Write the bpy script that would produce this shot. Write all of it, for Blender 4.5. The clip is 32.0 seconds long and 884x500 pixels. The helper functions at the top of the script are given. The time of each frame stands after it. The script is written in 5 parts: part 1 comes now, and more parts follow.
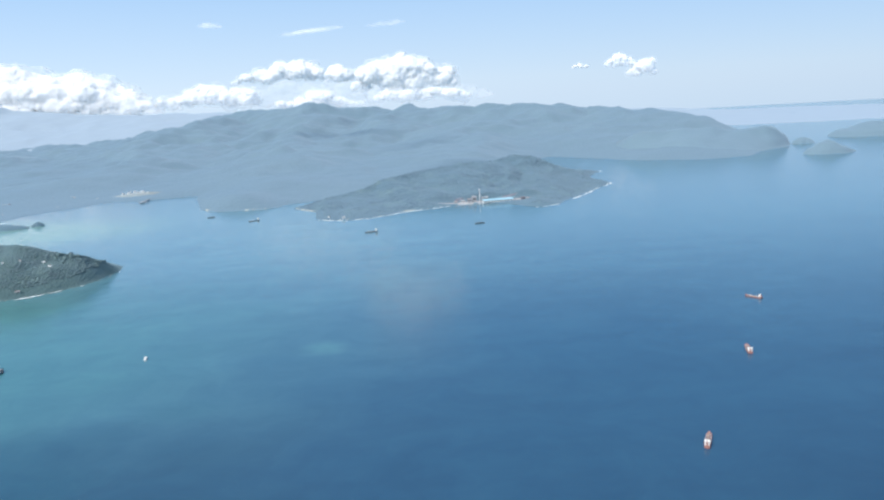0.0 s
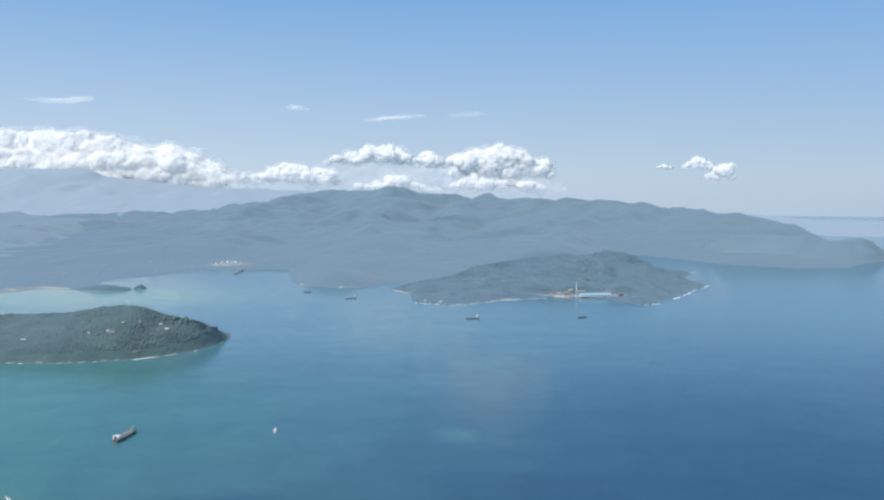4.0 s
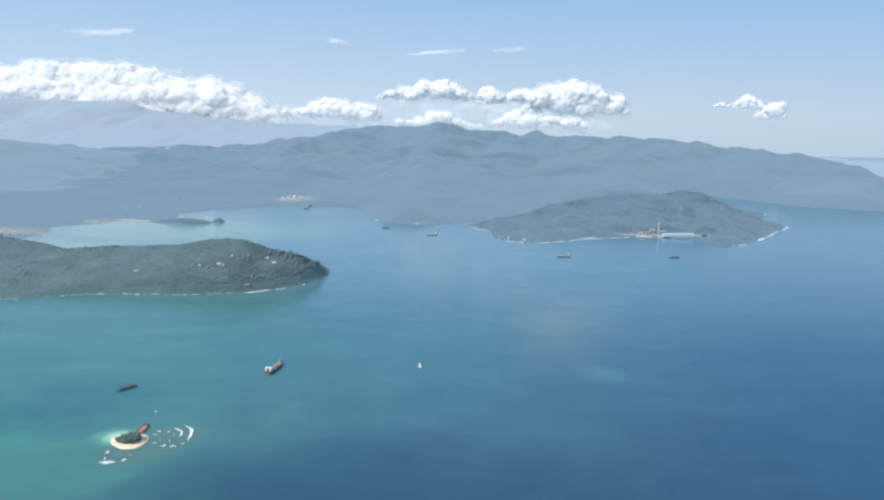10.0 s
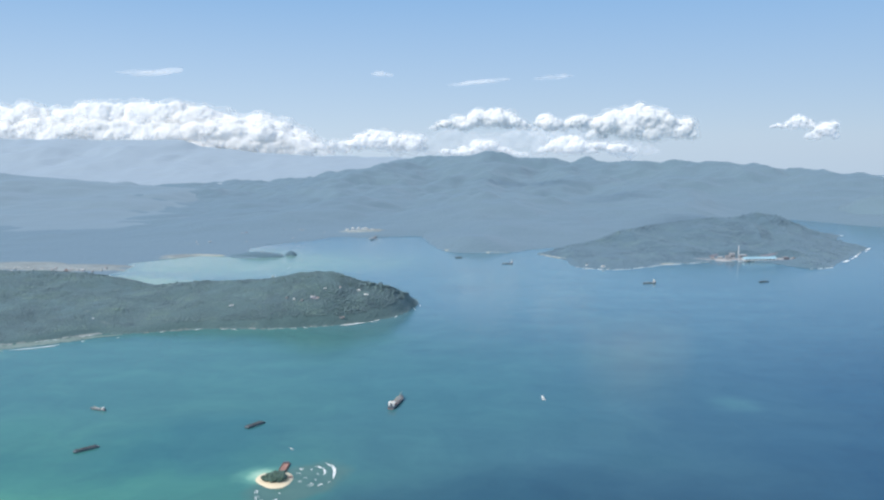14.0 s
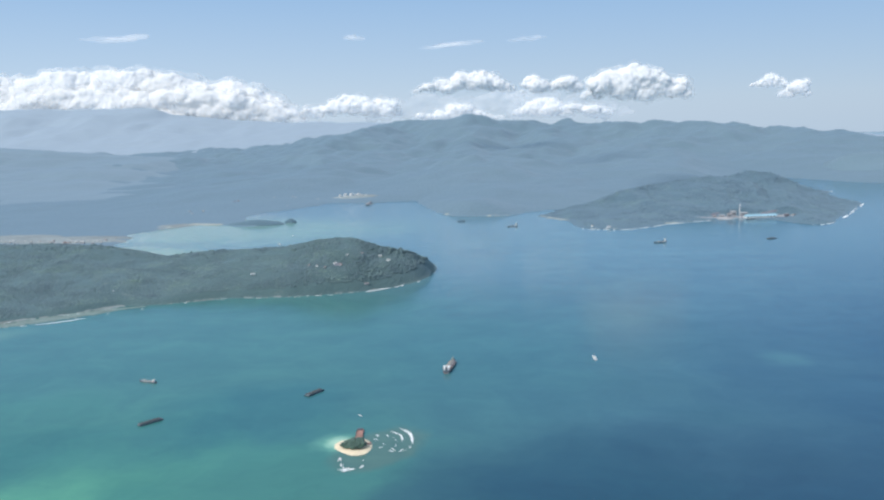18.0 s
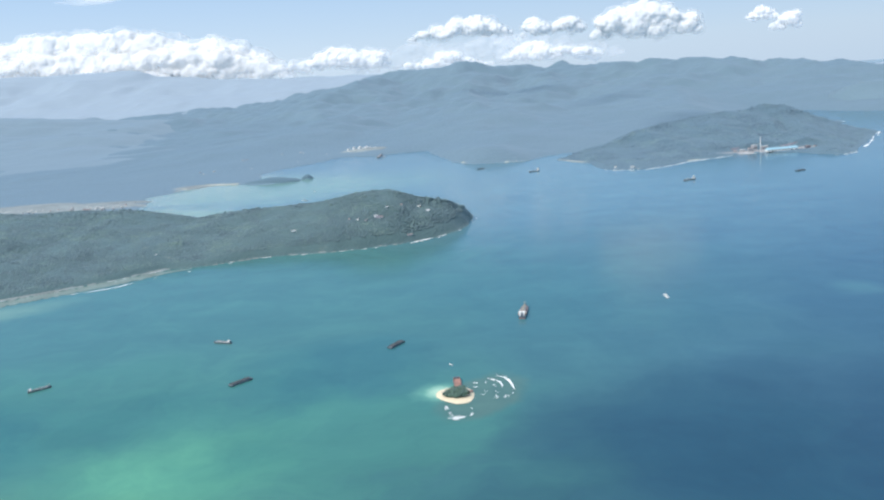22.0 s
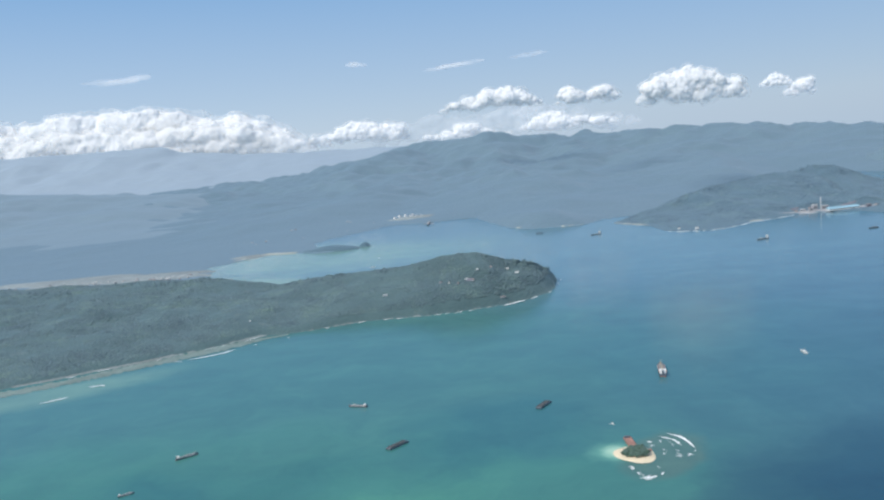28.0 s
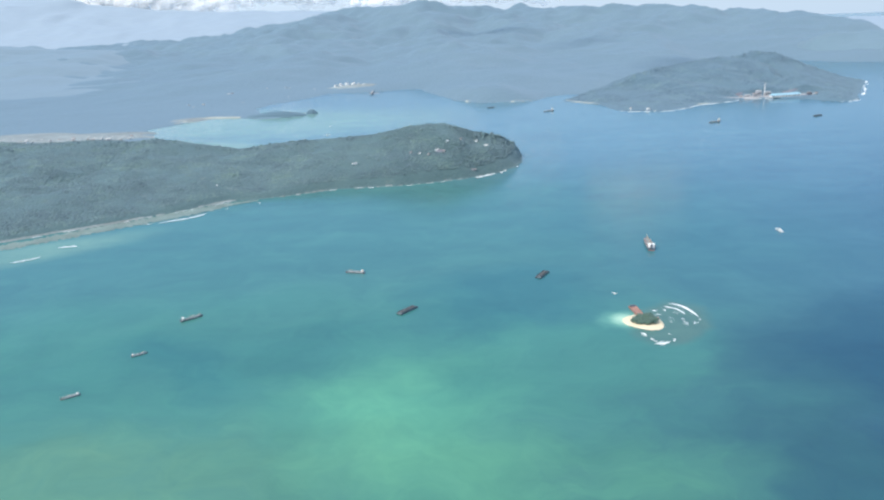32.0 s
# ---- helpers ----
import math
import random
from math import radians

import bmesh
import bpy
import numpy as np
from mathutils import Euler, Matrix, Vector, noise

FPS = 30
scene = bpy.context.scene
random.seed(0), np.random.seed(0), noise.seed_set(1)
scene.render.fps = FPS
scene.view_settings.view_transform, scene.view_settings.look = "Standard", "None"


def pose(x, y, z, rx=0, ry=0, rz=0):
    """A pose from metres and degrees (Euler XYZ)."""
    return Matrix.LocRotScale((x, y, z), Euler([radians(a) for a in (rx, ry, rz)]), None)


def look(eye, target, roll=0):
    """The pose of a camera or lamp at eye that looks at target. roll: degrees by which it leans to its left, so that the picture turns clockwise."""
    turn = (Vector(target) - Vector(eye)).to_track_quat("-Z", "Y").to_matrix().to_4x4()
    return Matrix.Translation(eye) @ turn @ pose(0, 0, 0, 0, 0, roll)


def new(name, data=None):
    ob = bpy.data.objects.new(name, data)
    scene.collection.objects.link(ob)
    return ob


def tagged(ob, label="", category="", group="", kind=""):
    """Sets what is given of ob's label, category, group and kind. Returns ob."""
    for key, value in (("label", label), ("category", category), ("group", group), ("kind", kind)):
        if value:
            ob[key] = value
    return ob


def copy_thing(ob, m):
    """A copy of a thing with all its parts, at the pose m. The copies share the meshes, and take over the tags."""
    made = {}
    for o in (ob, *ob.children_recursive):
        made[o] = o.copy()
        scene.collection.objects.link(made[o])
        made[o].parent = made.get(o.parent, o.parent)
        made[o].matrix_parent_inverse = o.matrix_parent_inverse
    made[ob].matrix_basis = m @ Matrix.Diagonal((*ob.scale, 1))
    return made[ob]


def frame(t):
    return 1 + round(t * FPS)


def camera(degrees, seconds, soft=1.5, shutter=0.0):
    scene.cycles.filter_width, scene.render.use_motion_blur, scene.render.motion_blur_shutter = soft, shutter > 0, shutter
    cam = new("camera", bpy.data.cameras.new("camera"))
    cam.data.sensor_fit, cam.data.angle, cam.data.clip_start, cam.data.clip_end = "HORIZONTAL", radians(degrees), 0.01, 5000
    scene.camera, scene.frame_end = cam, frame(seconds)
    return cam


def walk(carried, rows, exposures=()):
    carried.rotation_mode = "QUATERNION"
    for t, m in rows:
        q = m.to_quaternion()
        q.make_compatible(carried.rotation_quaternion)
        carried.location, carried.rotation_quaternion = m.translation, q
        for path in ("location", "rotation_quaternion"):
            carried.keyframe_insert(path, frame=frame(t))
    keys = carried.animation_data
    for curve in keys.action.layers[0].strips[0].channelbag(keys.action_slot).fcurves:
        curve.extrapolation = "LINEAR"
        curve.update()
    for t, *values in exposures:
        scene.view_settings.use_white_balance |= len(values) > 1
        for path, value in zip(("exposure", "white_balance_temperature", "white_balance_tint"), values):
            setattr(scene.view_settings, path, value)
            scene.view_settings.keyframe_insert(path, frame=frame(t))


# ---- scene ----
cam = camera(56.7, 32.0, 2.3)
PATH = [
    (0, (-1.603, 0.151, 149.272), (-1.5632, 2.1164, 148.9062), -3.09),
    (0.5, (-7.969, 1.476, 149.101), (-7.9635, 3.4441, 148.7471), -2.92),
    (1, (-14.385, 2.294, 149.021), (-14.4008, 4.2651, 148.6805), -2.70),
    (1.5, (-20.857, 2.735, 149.009), (-20.8830, 4.7118, 148.7046), -2.37),
    (2, (-27.369, 3.054, 149.013), (-27.4049, 5.0393, 148.7749), -2.18),
    (2.5, (-33.906, 3.456, 148.990), (-33.9558, 5.4479, 148.8146), -2.02),
    (3, (-40.464, 4.053, 148.918), (-40.5202, 6.0468, 148.7687), -1.10),
    (3.5, (-47.054, 4.958, 148.777), (-47.1239, 6.9510, 148.6284), 0.01),
    (5.5, (-73.327, 11.310, 147.305), (-73.5075, 13.2951, 147.1383), 1.38),
    (6, (-79.555, 12.053, 146.908), (-79.7503, 14.0331, 146.7044), 2.30),
    (6.5, (-85.654, 12.343, 146.554), (-85.8589, 14.3184, 146.3142), 3.08),
    (7, (-91.641, 12.229, 146.250), (-91.8461, 14.1993, 145.9722), 3.50),
    (7.5, (-97.539, 11.746, 146.024), (-97.7327, 13.7119, 145.7101), 3.63),
    (8, (-103.403, 11.064, 145.900), (-103.5806, 13.0291, 145.5707), 3.20),
    (8.5, (-109.287, 10.424, 145.860), (-109.4640, 12.3891, 145.5358), 2.69),
    (9, (-115.212, 9.974, 145.860), (-115.3906, 11.9407, 145.5453), 2.09),
    (9.5, (-121.184, 9.773, 145.859), (-121.3565, 11.7417, 145.5524), 1.72),
    (10, (-127.202, 9.829, 145.831), (-127.3615, 11.7995, 145.5299), 1.10),
    (10.5, (-133.266, 10.119, 145.760), (-133.4225, 12.0917, 145.4711), 0.30),
    (11, (-139.375, 10.603, 145.645), (-139.5375, 12.5770, 145.3693), -0.41),
    (11.5, (-145.530, 11.225, 145.492), (-145.7126, 13.1998, 145.2309), -0.70),
    (12, (-151.730, 11.914, 145.314), (-151.9412, 13.8867, 145.0650), -0.39),
    (12.5, (-157.963, 12.567, 145.130), (-158.1922, 14.5386, 144.8868), 0.01),
    (13, (-164.196, 13.086, 144.965), (-164.4354, 15.0569, 144.7246), 0.10),
    (13.5, (-170.392, 13.445, 144.830), (-170.6398, 15.4155, 144.5944), 0.00),
    (14, (-176.536, 13.674, 144.725), (-176.7907, 15.6437, 144.4935), -0.43),
    (14.5, (-182.621, 13.799, 144.649), (-182.8687, 15.7711, 144.4296), -1.29),
    (16.5, (-206.595, 13.751, 144.271), (-206.7900, 15.7311, 144.0633), -2.47),
    (17, (-212.619, 13.606, 144.050), (-212.7955, 15.5863, 143.8319), -2.09),
    (17.5, (-218.636, 13.447, 143.812), (-218.8057, 15.4233, 143.5589), -1.62),
    (18, (-224.638, 13.311, 143.570), (-224.8171, 15.2778, 143.2528), -1.40),
    (18.5, (-230.617, 13.271, 143.340), (-230.8002, 15.2280, 142.9690), -1.31),
    (19, (-236.568, 13.405, 143.142), (-236.7354, 15.3555, 142.7310), -1.41),
    (19.5, (-242.496, 13.697, 142.975), (-242.6433, 15.6411, 142.5266), -1.90),
    (20, (-248.410, 14.060, 142.829), (-248.5552, 15.9966, 142.3496), -2.80),
    (20.5, (-254.319, 14.410, 142.698), (-254.4715, 16.3432, 142.2085), -3.51),
    (21, (-260.234, 14.695, 142.586), (-260.3955, 16.6312, 142.1099), -3.89),
    (21.5, (-266.164, 14.898, 142.493), (-266.3234, 16.8393, 142.0385), -3.97),
    (22, (-272.118, 15.030, 142.420), (-272.2717, 16.9760, 141.9844), -4.11),
    (22.5, (-278.102, 15.121, 142.359), (-278.2572, 17.0714, 141.9439), -4.40),
    (23, (-284.121, 15.208, 142.300), (-284.2847, 17.1628, 141.9072), -4.51),
    (23.5, (-290.181, 15.319, 142.222), (-290.3453, 17.2774, 141.8504), -4.40),
    (24, (-296.273, 15.451, 142.108), (-296.4373, 17.4115, 141.7495), -4.16),
    (24.5, (-302.373, 15.577, 141.951), (-302.5534, 17.5383, 141.6034), -4.10),
    (25, (-308.465, 15.679, 141.754), (-308.6657, 17.6412, 141.4219), -4.11),
    (25.5, (-314.541, 15.747, 141.512), (-314.7630, 17.7102, 141.2034), -4.03),
    (27.5, (-338.369, 15.339, 140.288), (-338.5673, 17.3171, 140.0679), -4.98),
    (28, (-344.203, 15.216, 140.064), (-344.3650, 17.1921, 139.7992), -5.12),
    (28.5, (-350.005, 15.153, 139.870), (-350.1248, 17.1206, 139.5341), -4.62),
    (29, (-355.779, 15.151, 139.698), (-355.8424, 17.1079, 139.2918), -3.73),
    (29.5, (-361.534, 15.217, 139.546), (-361.5602, 17.1621, 139.0803), -3.17),
    (30, (-367.310, 15.344, 139.416), (-367.3141, 17.2732, 138.8896), -2.57),
    (30.5, (-373.159, 15.492, 139.318), (-373.1480, 17.4101, 138.7527), -2.18),
    (31, (-379.115, 15.620, 139.256), (-379.0976, 17.5366, 138.6839), -2.30),
    (31.5, (-385.183, 15.712, 139.232), (-385.1620, 17.6275, 138.6556), -2.21),
    (32, (-391.357, 15.771, 139.239), (-391.3283, 17.6860, 138.6647), -2.10),
]
walk(cam, [(t, look(eye, target, roll)) for t, eye, target, roll in PATH],
     [(0.0, 0.31), (1.0, 0.31), (2.0, 0.20), (3.0, -0.03), (7.0, -0.03), (10.0, 0.09), (14.0, 0.04), (17.0, -0.02), (20.0, 0.08), (22.0, 0.18), (24.0, 0.12), (28.0, -0.10), (30.0, 0.01), (30.5, 0.20), (31.0, 0.32), (32.0, 0.32)])

# ---- world, sun, exposure ----
SUN = Vector((-0.54, -0.50, 0.68)).normalized()
world = bpy.data.worlds.new("world")
scene.world = world
world.use_nodes = True
wn, wl = world.node_tree.nodes, world.node_tree.links
sky = wn.new("ShaderNodeTexSky")
sky.sky_type = "NISHITA"
sky.sun_disc = False
sky.sun_elevation = math.asin(SUN.z)
sky.sun_rotation = math.atan2(SUN.x, SUN.y)
sky.altitude = 0
sky.air_density = 1.0
sky.dust_density = 0.2
sky.ozone_density = 3.0
up = wn.new("ShaderNodeTexCoord")
height = wn.new("ShaderNodeSeparateXYZ")
wl.new(up.outputs["Generated"], height.inputs[0])


def spanned(value, low, high, first, last):
    k = wn.new("ShaderNodeMapRange")
    k.inputs[1].default_value, k.inputs[2].default_value, k.inputs[3].default_value, k.inputs[4].default_value = low, high, first, last
    wl.new(value, k.inputs[0])
    return k.outputs[0]


def blended(factor, first, last):
    k = wn.new("ShaderNodeMix")
    k.data_type = "RGBA"
    wl.new(factor, k.inputs[0])
    for socket, v in ((k.inputs[6], first), (k.inputs[7], last)):
        if isinstance(v, tuple):
            socket.default_value = (*v, 1)
        else:
            wl.new(v, socket)
    return k.outputs[2]


# moist haze: white and thick low down on the sun's side, thinning to clear blue above
low_haze = blended(spanned(height.outputs[0], -0.5, 0.5, 0.0, 1.0), (3.85, 4.85, 6.00), (2.95, 3.90, 5.10))
haze = blended(spanned(height.outputs[2], 0.02, 0.24, 0.0, 1.0), low_haze, (1.30, 2.92, 5.35))
haze = blended(spanned(height.outputs[2], 0.30, 0.70, 0.0, 1.0), haze, (3.85, 4.55, 5.4))  # unseen white glow overhead, added to brighten and whiten the skylight
veil = wn.new("ShaderNodeMix")
veil.data_type = "RGBA"
wl.new(spanned(height.outputs[2], 0.2, 0.7, 0.92, 0.75), veil.inputs[0])
wl.new(haze, veil.inputs[7])
wl.new(sky.outputs[0], veil.inputs[6])
wl.new(veil.outputs[2], wn["Background"].inputs[0])
wn["Background"].inputs[1].default_value = 0.14
sun = new("sun", bpy.data.lights.new("sun", "SUN"))
sun.data.energy = 3.6
sun.data.angle = radians(28.0)
sun.data.color = (1.0, 0.95, 0.88)
sun.matrix_world = look((0, 0, 900), Vector((0, 0, 900)) - SUN)


# ---- materials ----
def material(name, rough=0.7, metal=0.0):
    m = bpy.data.materials.new(name)
    m.use_nodes = True
    n = m.node_tree.nodes
    b = n["Principled BSDF"]
    b.inputs["Roughness"].default_value = rough
    b.inputs["Metallic"].default_value = metal
    return m, n, m.node_tree.links, b


def noise_node(n, l, scale, detail=4, rough=0.6, coords=None):
    t = n.new("ShaderNodeTexNoise")
    t.inputs["Scale"].default_value = scale
    t.inputs["Detail"].default_value = detail
    t.inputs["Roughness"].default_value = rough
    if coords is not None:
        l.new(coords, t.inputs["Vector"])
    return t


def ramp(n, l, value, stops):
    r = n.new("ShaderNodeValToRGB")
    e = r.color_ramp.elements
    while len(e) < len(stops):
        e.new(0.5)
    for el, (p, c) in zip(e, stops):
        el.position, el.color = p, (*c, 1)
    l.new(value, r.inputs[0])
    return r.outputs[0]


def mix(n, l, fac, a, b, blend="MIX"):
    m = n.new("ShaderNodeMix")
    m.data_type, m.blend_type = "RGBA", blend
    for socket, v in ((m.inputs[0], fac), (m.inputs[6], a), (m.inputs[7], b)):
        if isinstance(v, bpy.types.NodeSocket):
            l.new(v, socket)
        else:
            socket.default_value = (*v, 1) if isinstance(v, tuple) else v
    return m.outputs[2]


def math_node(n, l, op, a, b=0.0, clamp=False):
    m = n.new("ShaderNodeMath")
    m.operation, m.use_clamp = op, clamp
    for socket, v in ((m.inputs[0], a), (m.inputs[1], b)):
        if isinstance(v, bpy.types.NodeSocket):
            l.new(v, socket)
        else:
            socket.default_value = v
    return m.outputs[0]


def bumped(n, l, b, height, strength, distance):
    bump = n.new("ShaderNodeBump")
    bump.inputs["Strength"].default_value = strength
    bump.inputs["Distance"].default_value = distance
    l.new(height, bump.inputs["Height"])
    l.new(bump.outputs[0], b.inputs["Normal"])


def paint(name, colour, rough=0.55, wear=0.25, scale=1.2, metal=0.0):
    """Weathered paint or bare material: base colour, large stains and fine grain."""
    m, n, l, b = material(name, rough, metal)
    co = n.new("ShaderNodeTexCoord").outputs["Object"]
    big = noise_node(n, l, scale * 0.4, 3, 0.5, co)
    fine = noise_node(n, l, scale * 4, 5, 0.7, co)
    f = math_node(n, l, "MULTIPLY", big.outputs[0], fine.outputs[0])
    dark = tuple(c * (1 - wear) for c in colour)
    light = tuple(min(1, c * (1 + wear * 0.5)) for c in colour)
    l.new(ramp(n, l, f, ((0.12, dark), (0.42, light))), b.inputs["Base Color"])
    bumped(n, l, b, fine.outputs[0], 0.2, 0.05)
    return m


def forest(name, dark, mid, light, grain, patch, sheen, tint, bare=None, lowland=None, relief_=0.5):
    """Tree canopy: crowns as fine grain, stands of trees as patches; haze in the colours, and a fuzzy sheen over all as
    its veil.
    """
    m, n, l, b = material(name, 0.9)
    co = n.new("ShaderNodeNewGeometry").outputs["Position"]
    crowns = n.new("ShaderNodeTexVoronoi")
    crowns.inputs["Scale"].default_value = grain
    l.new(co, crowns.inputs["Vector"])
    stands = noise_node(n, l, patch, 5, 0.6, co)
    fine = noise_node(n, l, grain * 0.6, 3, 0.6, co)
    c = ramp(n, l, stands.outputs[0], ((0.3, dark), (0.5, mid), (0.72, light)))
    c = mix(n, l, math_node(n, l, "MULTIPLY", crowns.outputs[0], 0.55), c, dark)
    if bare:
        spots = noise_node(n, l, patch * 3.1, 4, 0.55, co)
        k = math_node(n, l, "MULTIPLY_ADD", spots.outputs[0], 9.0)
        k.node.inputs[2].default_value = -5.9
        k.node.use_clamp = True
        c = mix(n, l, k, c, bare)
    # Low, nearer slopes: a darker tone with less haze painted in.
    if lowland:
        z = n.new("ShaderNodeSeparateXYZ")
        l.new(co, z.inputs[0])
        low_patches = noise_node(n, l, 0.02, 4, 0.6, co)
        level = math_node(n, l, "SUBTRACT", 40.0, z.outputs[2])
        k = math_node(n, l, "MULTIPLY", level, 0.035, True)
        k = math_node(n, l, "MULTIPLY", k, low_patches.outputs[0])
        c = mix(n, l, k, c, lowland)
    c = mix(n, l, 0.35, c, mix(n, l, fine.outputs[0], dark, light))
    l.new(c, b.inputs["Base Color"])
    b.inputs["Specular IOR Level"].default_value = 0.1
    b.inputs["Sheen Weight"].default_value = sheen
    b.inputs["Sheen Roughness"].default_value = 0.6
    b.inputs["Sheen Tint"].default_value = (*tint, 1)
    bumped(n, l, b, crowns.outputs[0], relief_, 0.5 / grain)
    return m


# Distance haze is painted in: base colours turn bluer and paler farther off.
FOREST_NEAR_HAZED = forest("forest_near_hazed", (0.060, 0.104, 0.112), (0.072, 0.124, 0.128), (0.096, 0.154, 0.146), 0.45, 0.02, 0.25, (0.66, 0.87, 1.0), (0.18, 0.21, 0.19))
FOREST_CAPE_HAZED = forest("forest_cape_hazed", (0.082, 0.143, 0.186), (0.096, 0.163, 0.206), (0.116, 0.188, 0.222), 0.30, 0.014, 0.22, (0.7, 0.85, 1.0), (0.160, 0.235, 0.250))
FOREST_COAST_HAZED = forest("forest_coast_hazed", (0.136, 0.208, 0.258), (0.146, 0.220, 0.270), (0.158, 0.233, 0.280), 0.2, 0.010, 0.25, (0.7, 0.85, 1.0), None, None, 0.12)
FOREST_HILL_HAZED = forest("forest_hill_hazed", (0.118, 0.185, 0.232), (0.133, 0.203, 0.251), (0.154, 0.226, 0.266), 0.12, 0.005, 0.25, (0.7, 0.85, 1.0), None, (0.110, 0.176, 0.222), 0.2)
FOREST_WEST_HAZED = forest("forest_west_hazed", (0.150, 0.216, 0.262), (0.164, 0.231, 0.276), (0.180, 0.248, 0.290), 0.12, 0.006, 0.30, (0.74, 0.87, 1.0), None, (0.150, 0.216, 0.258), 0.1)
FOREST_RANGE_HAZED = forest("forest_range_hazed", (0.278, 0.346, 0.410), (0.286, 0.354, 0.418), (0.294, 0.362, 0.424), 0.06, 0.003, 0.3, (0.8, 0.9, 1.0), None, None, 0.02)


def leaf_material(name, a, b_, c):
    m, n, l, b = material(name, 0.85)
    g = n.new("ShaderNodeNewGeometry")
    col = ramp(n, l, g.outputs["Random Per Island"], ((0.0, a), (0.55, b_), (1.0, c)))
    stands = noise_node(n, l, 0.045, 6, 0.68, g.outputs["Position"])
    tone = ramp(n, l, stands.outputs[0], ((0.36, (0.72, 0.75, 0.80)), (0.52, (1.0, 1.0, 1.0)), (0.66, (1.42, 1.36, 1.16))))
    col = mix(n, l, 1.0, col, tone, "MULTIPLY")
    l.new(col, b.inputs["Base Color"])
    b.inputs["Specular IOR Level"].default_value = 0.15
    # Bluish sheen imitates haze hanging in front of the trees.
    b.inputs["Sheen Weight"].default_value = 0.25
    b.inputs["Sheen Roughness"].default_value = 0.7
    b.inputs["Sheen Tint"].default_value = (0.7, 0.85, 1.0, 1)
    fine = noise_node(n, l, 3.0, 3, 0.7, g.outputs["Position"])
    bumped(n, l, b, fine.outputs[0], 0.3, 0.3)
    return m


# Haze blue is mixed into the first two crown colours, most on the cape.
CROWNS_HAZED = leaf_material("tree_crowns_hazed", (0.056, 0.097, 0.106), (0.067, 0.116, 0.121), (0.090, 0.147, 0.138))
CROWNS_CAPE_HAZED = leaf_material("tree_crowns_cape_hazed", (0.072, 0.128, 0.172), (0.086, 0.148, 0.190), (0.106, 0.172, 0.206))
PALM = leaf_material("palm_crowns", (0.035, 0.075, 0.055), (0.05, 0.10, 0.068), (0.07, 0.125, 0.078))
BARK = paint("bark", (0.14, 0.10, 0.07), 0.9, 0.4, 3)
SAND = paint("coral_sand", (0.80, 0.68, 0.49), 0.9, 0.14, 0.8)
BEACH = paint("grey_beach", (0.42, 0.45, 0.42), 0.9, 0.35, 0.15)
FOAM = paint("sea_foam", (0.90, 0.92, 0.92), 0.8, 0.12, 1.6)
WHITE = paint("white_paint", (0.80, 0.80, 0.78), 0.45, 0.12)
ROOF_PALE = paint("pale_metal_roof", (0.52, 0.53, 0.53), 0.5, 0.25)
ROOF_RED = paint("faded_tile_roof", (0.32, 0.26, 0.25), 0.8, 0.3)
ROOF_BLUE = paint("blue_metal_roof", (0.32, 0.52, 0.62), 0.45, 0.15, 0.3)
CONCRETE = paint("concrete", (0.38, 0.385, 0.40), 0.85, 0.25, 0.6)
EARTH = paint("bare_earth", (0.20, 0.205, 0.245), 0.95, 0.3, 0.1)
HULL_RED = paint("red_oxide_hull", (0.34, 0.17, 0.145), 0.6, 0.3)
HULL_DARK = paint("dark_blue_hull", (0.105, 0.135, 0.165), 0.5, 0.3)
HULL_GREY = paint("grey_hull", (0.15, 0.18, 0.205), 0.55, 0.25)
DECK_RED = paint("red_oxide_deck", (0.30, 0.20, 0.185), 0.7, 0.35)
DECK_GREY = paint("grey_green_deck", (0.18, 0.21, 0.22), 0.7, 0.3)
HATCH = paint("hatch_cover", (0.28, 0.29, 0.29), 0.6, 0.25)
COAL = paint("coal_load", (0.10, 0.115, 0.125), 0.95, 0.5, 2)
RUST = paint("rusty_deck", (0.41, 0.235, 0.195), 0.85, 0.4, 1.5)
GLASS = paint("dark_window_band", (0.03, 0.04, 0.05), 0.15, 0.1)
YELLOW = paint("buff_mast_paint", (0.55, 0.47, 0.34), 0.5, 0.2)


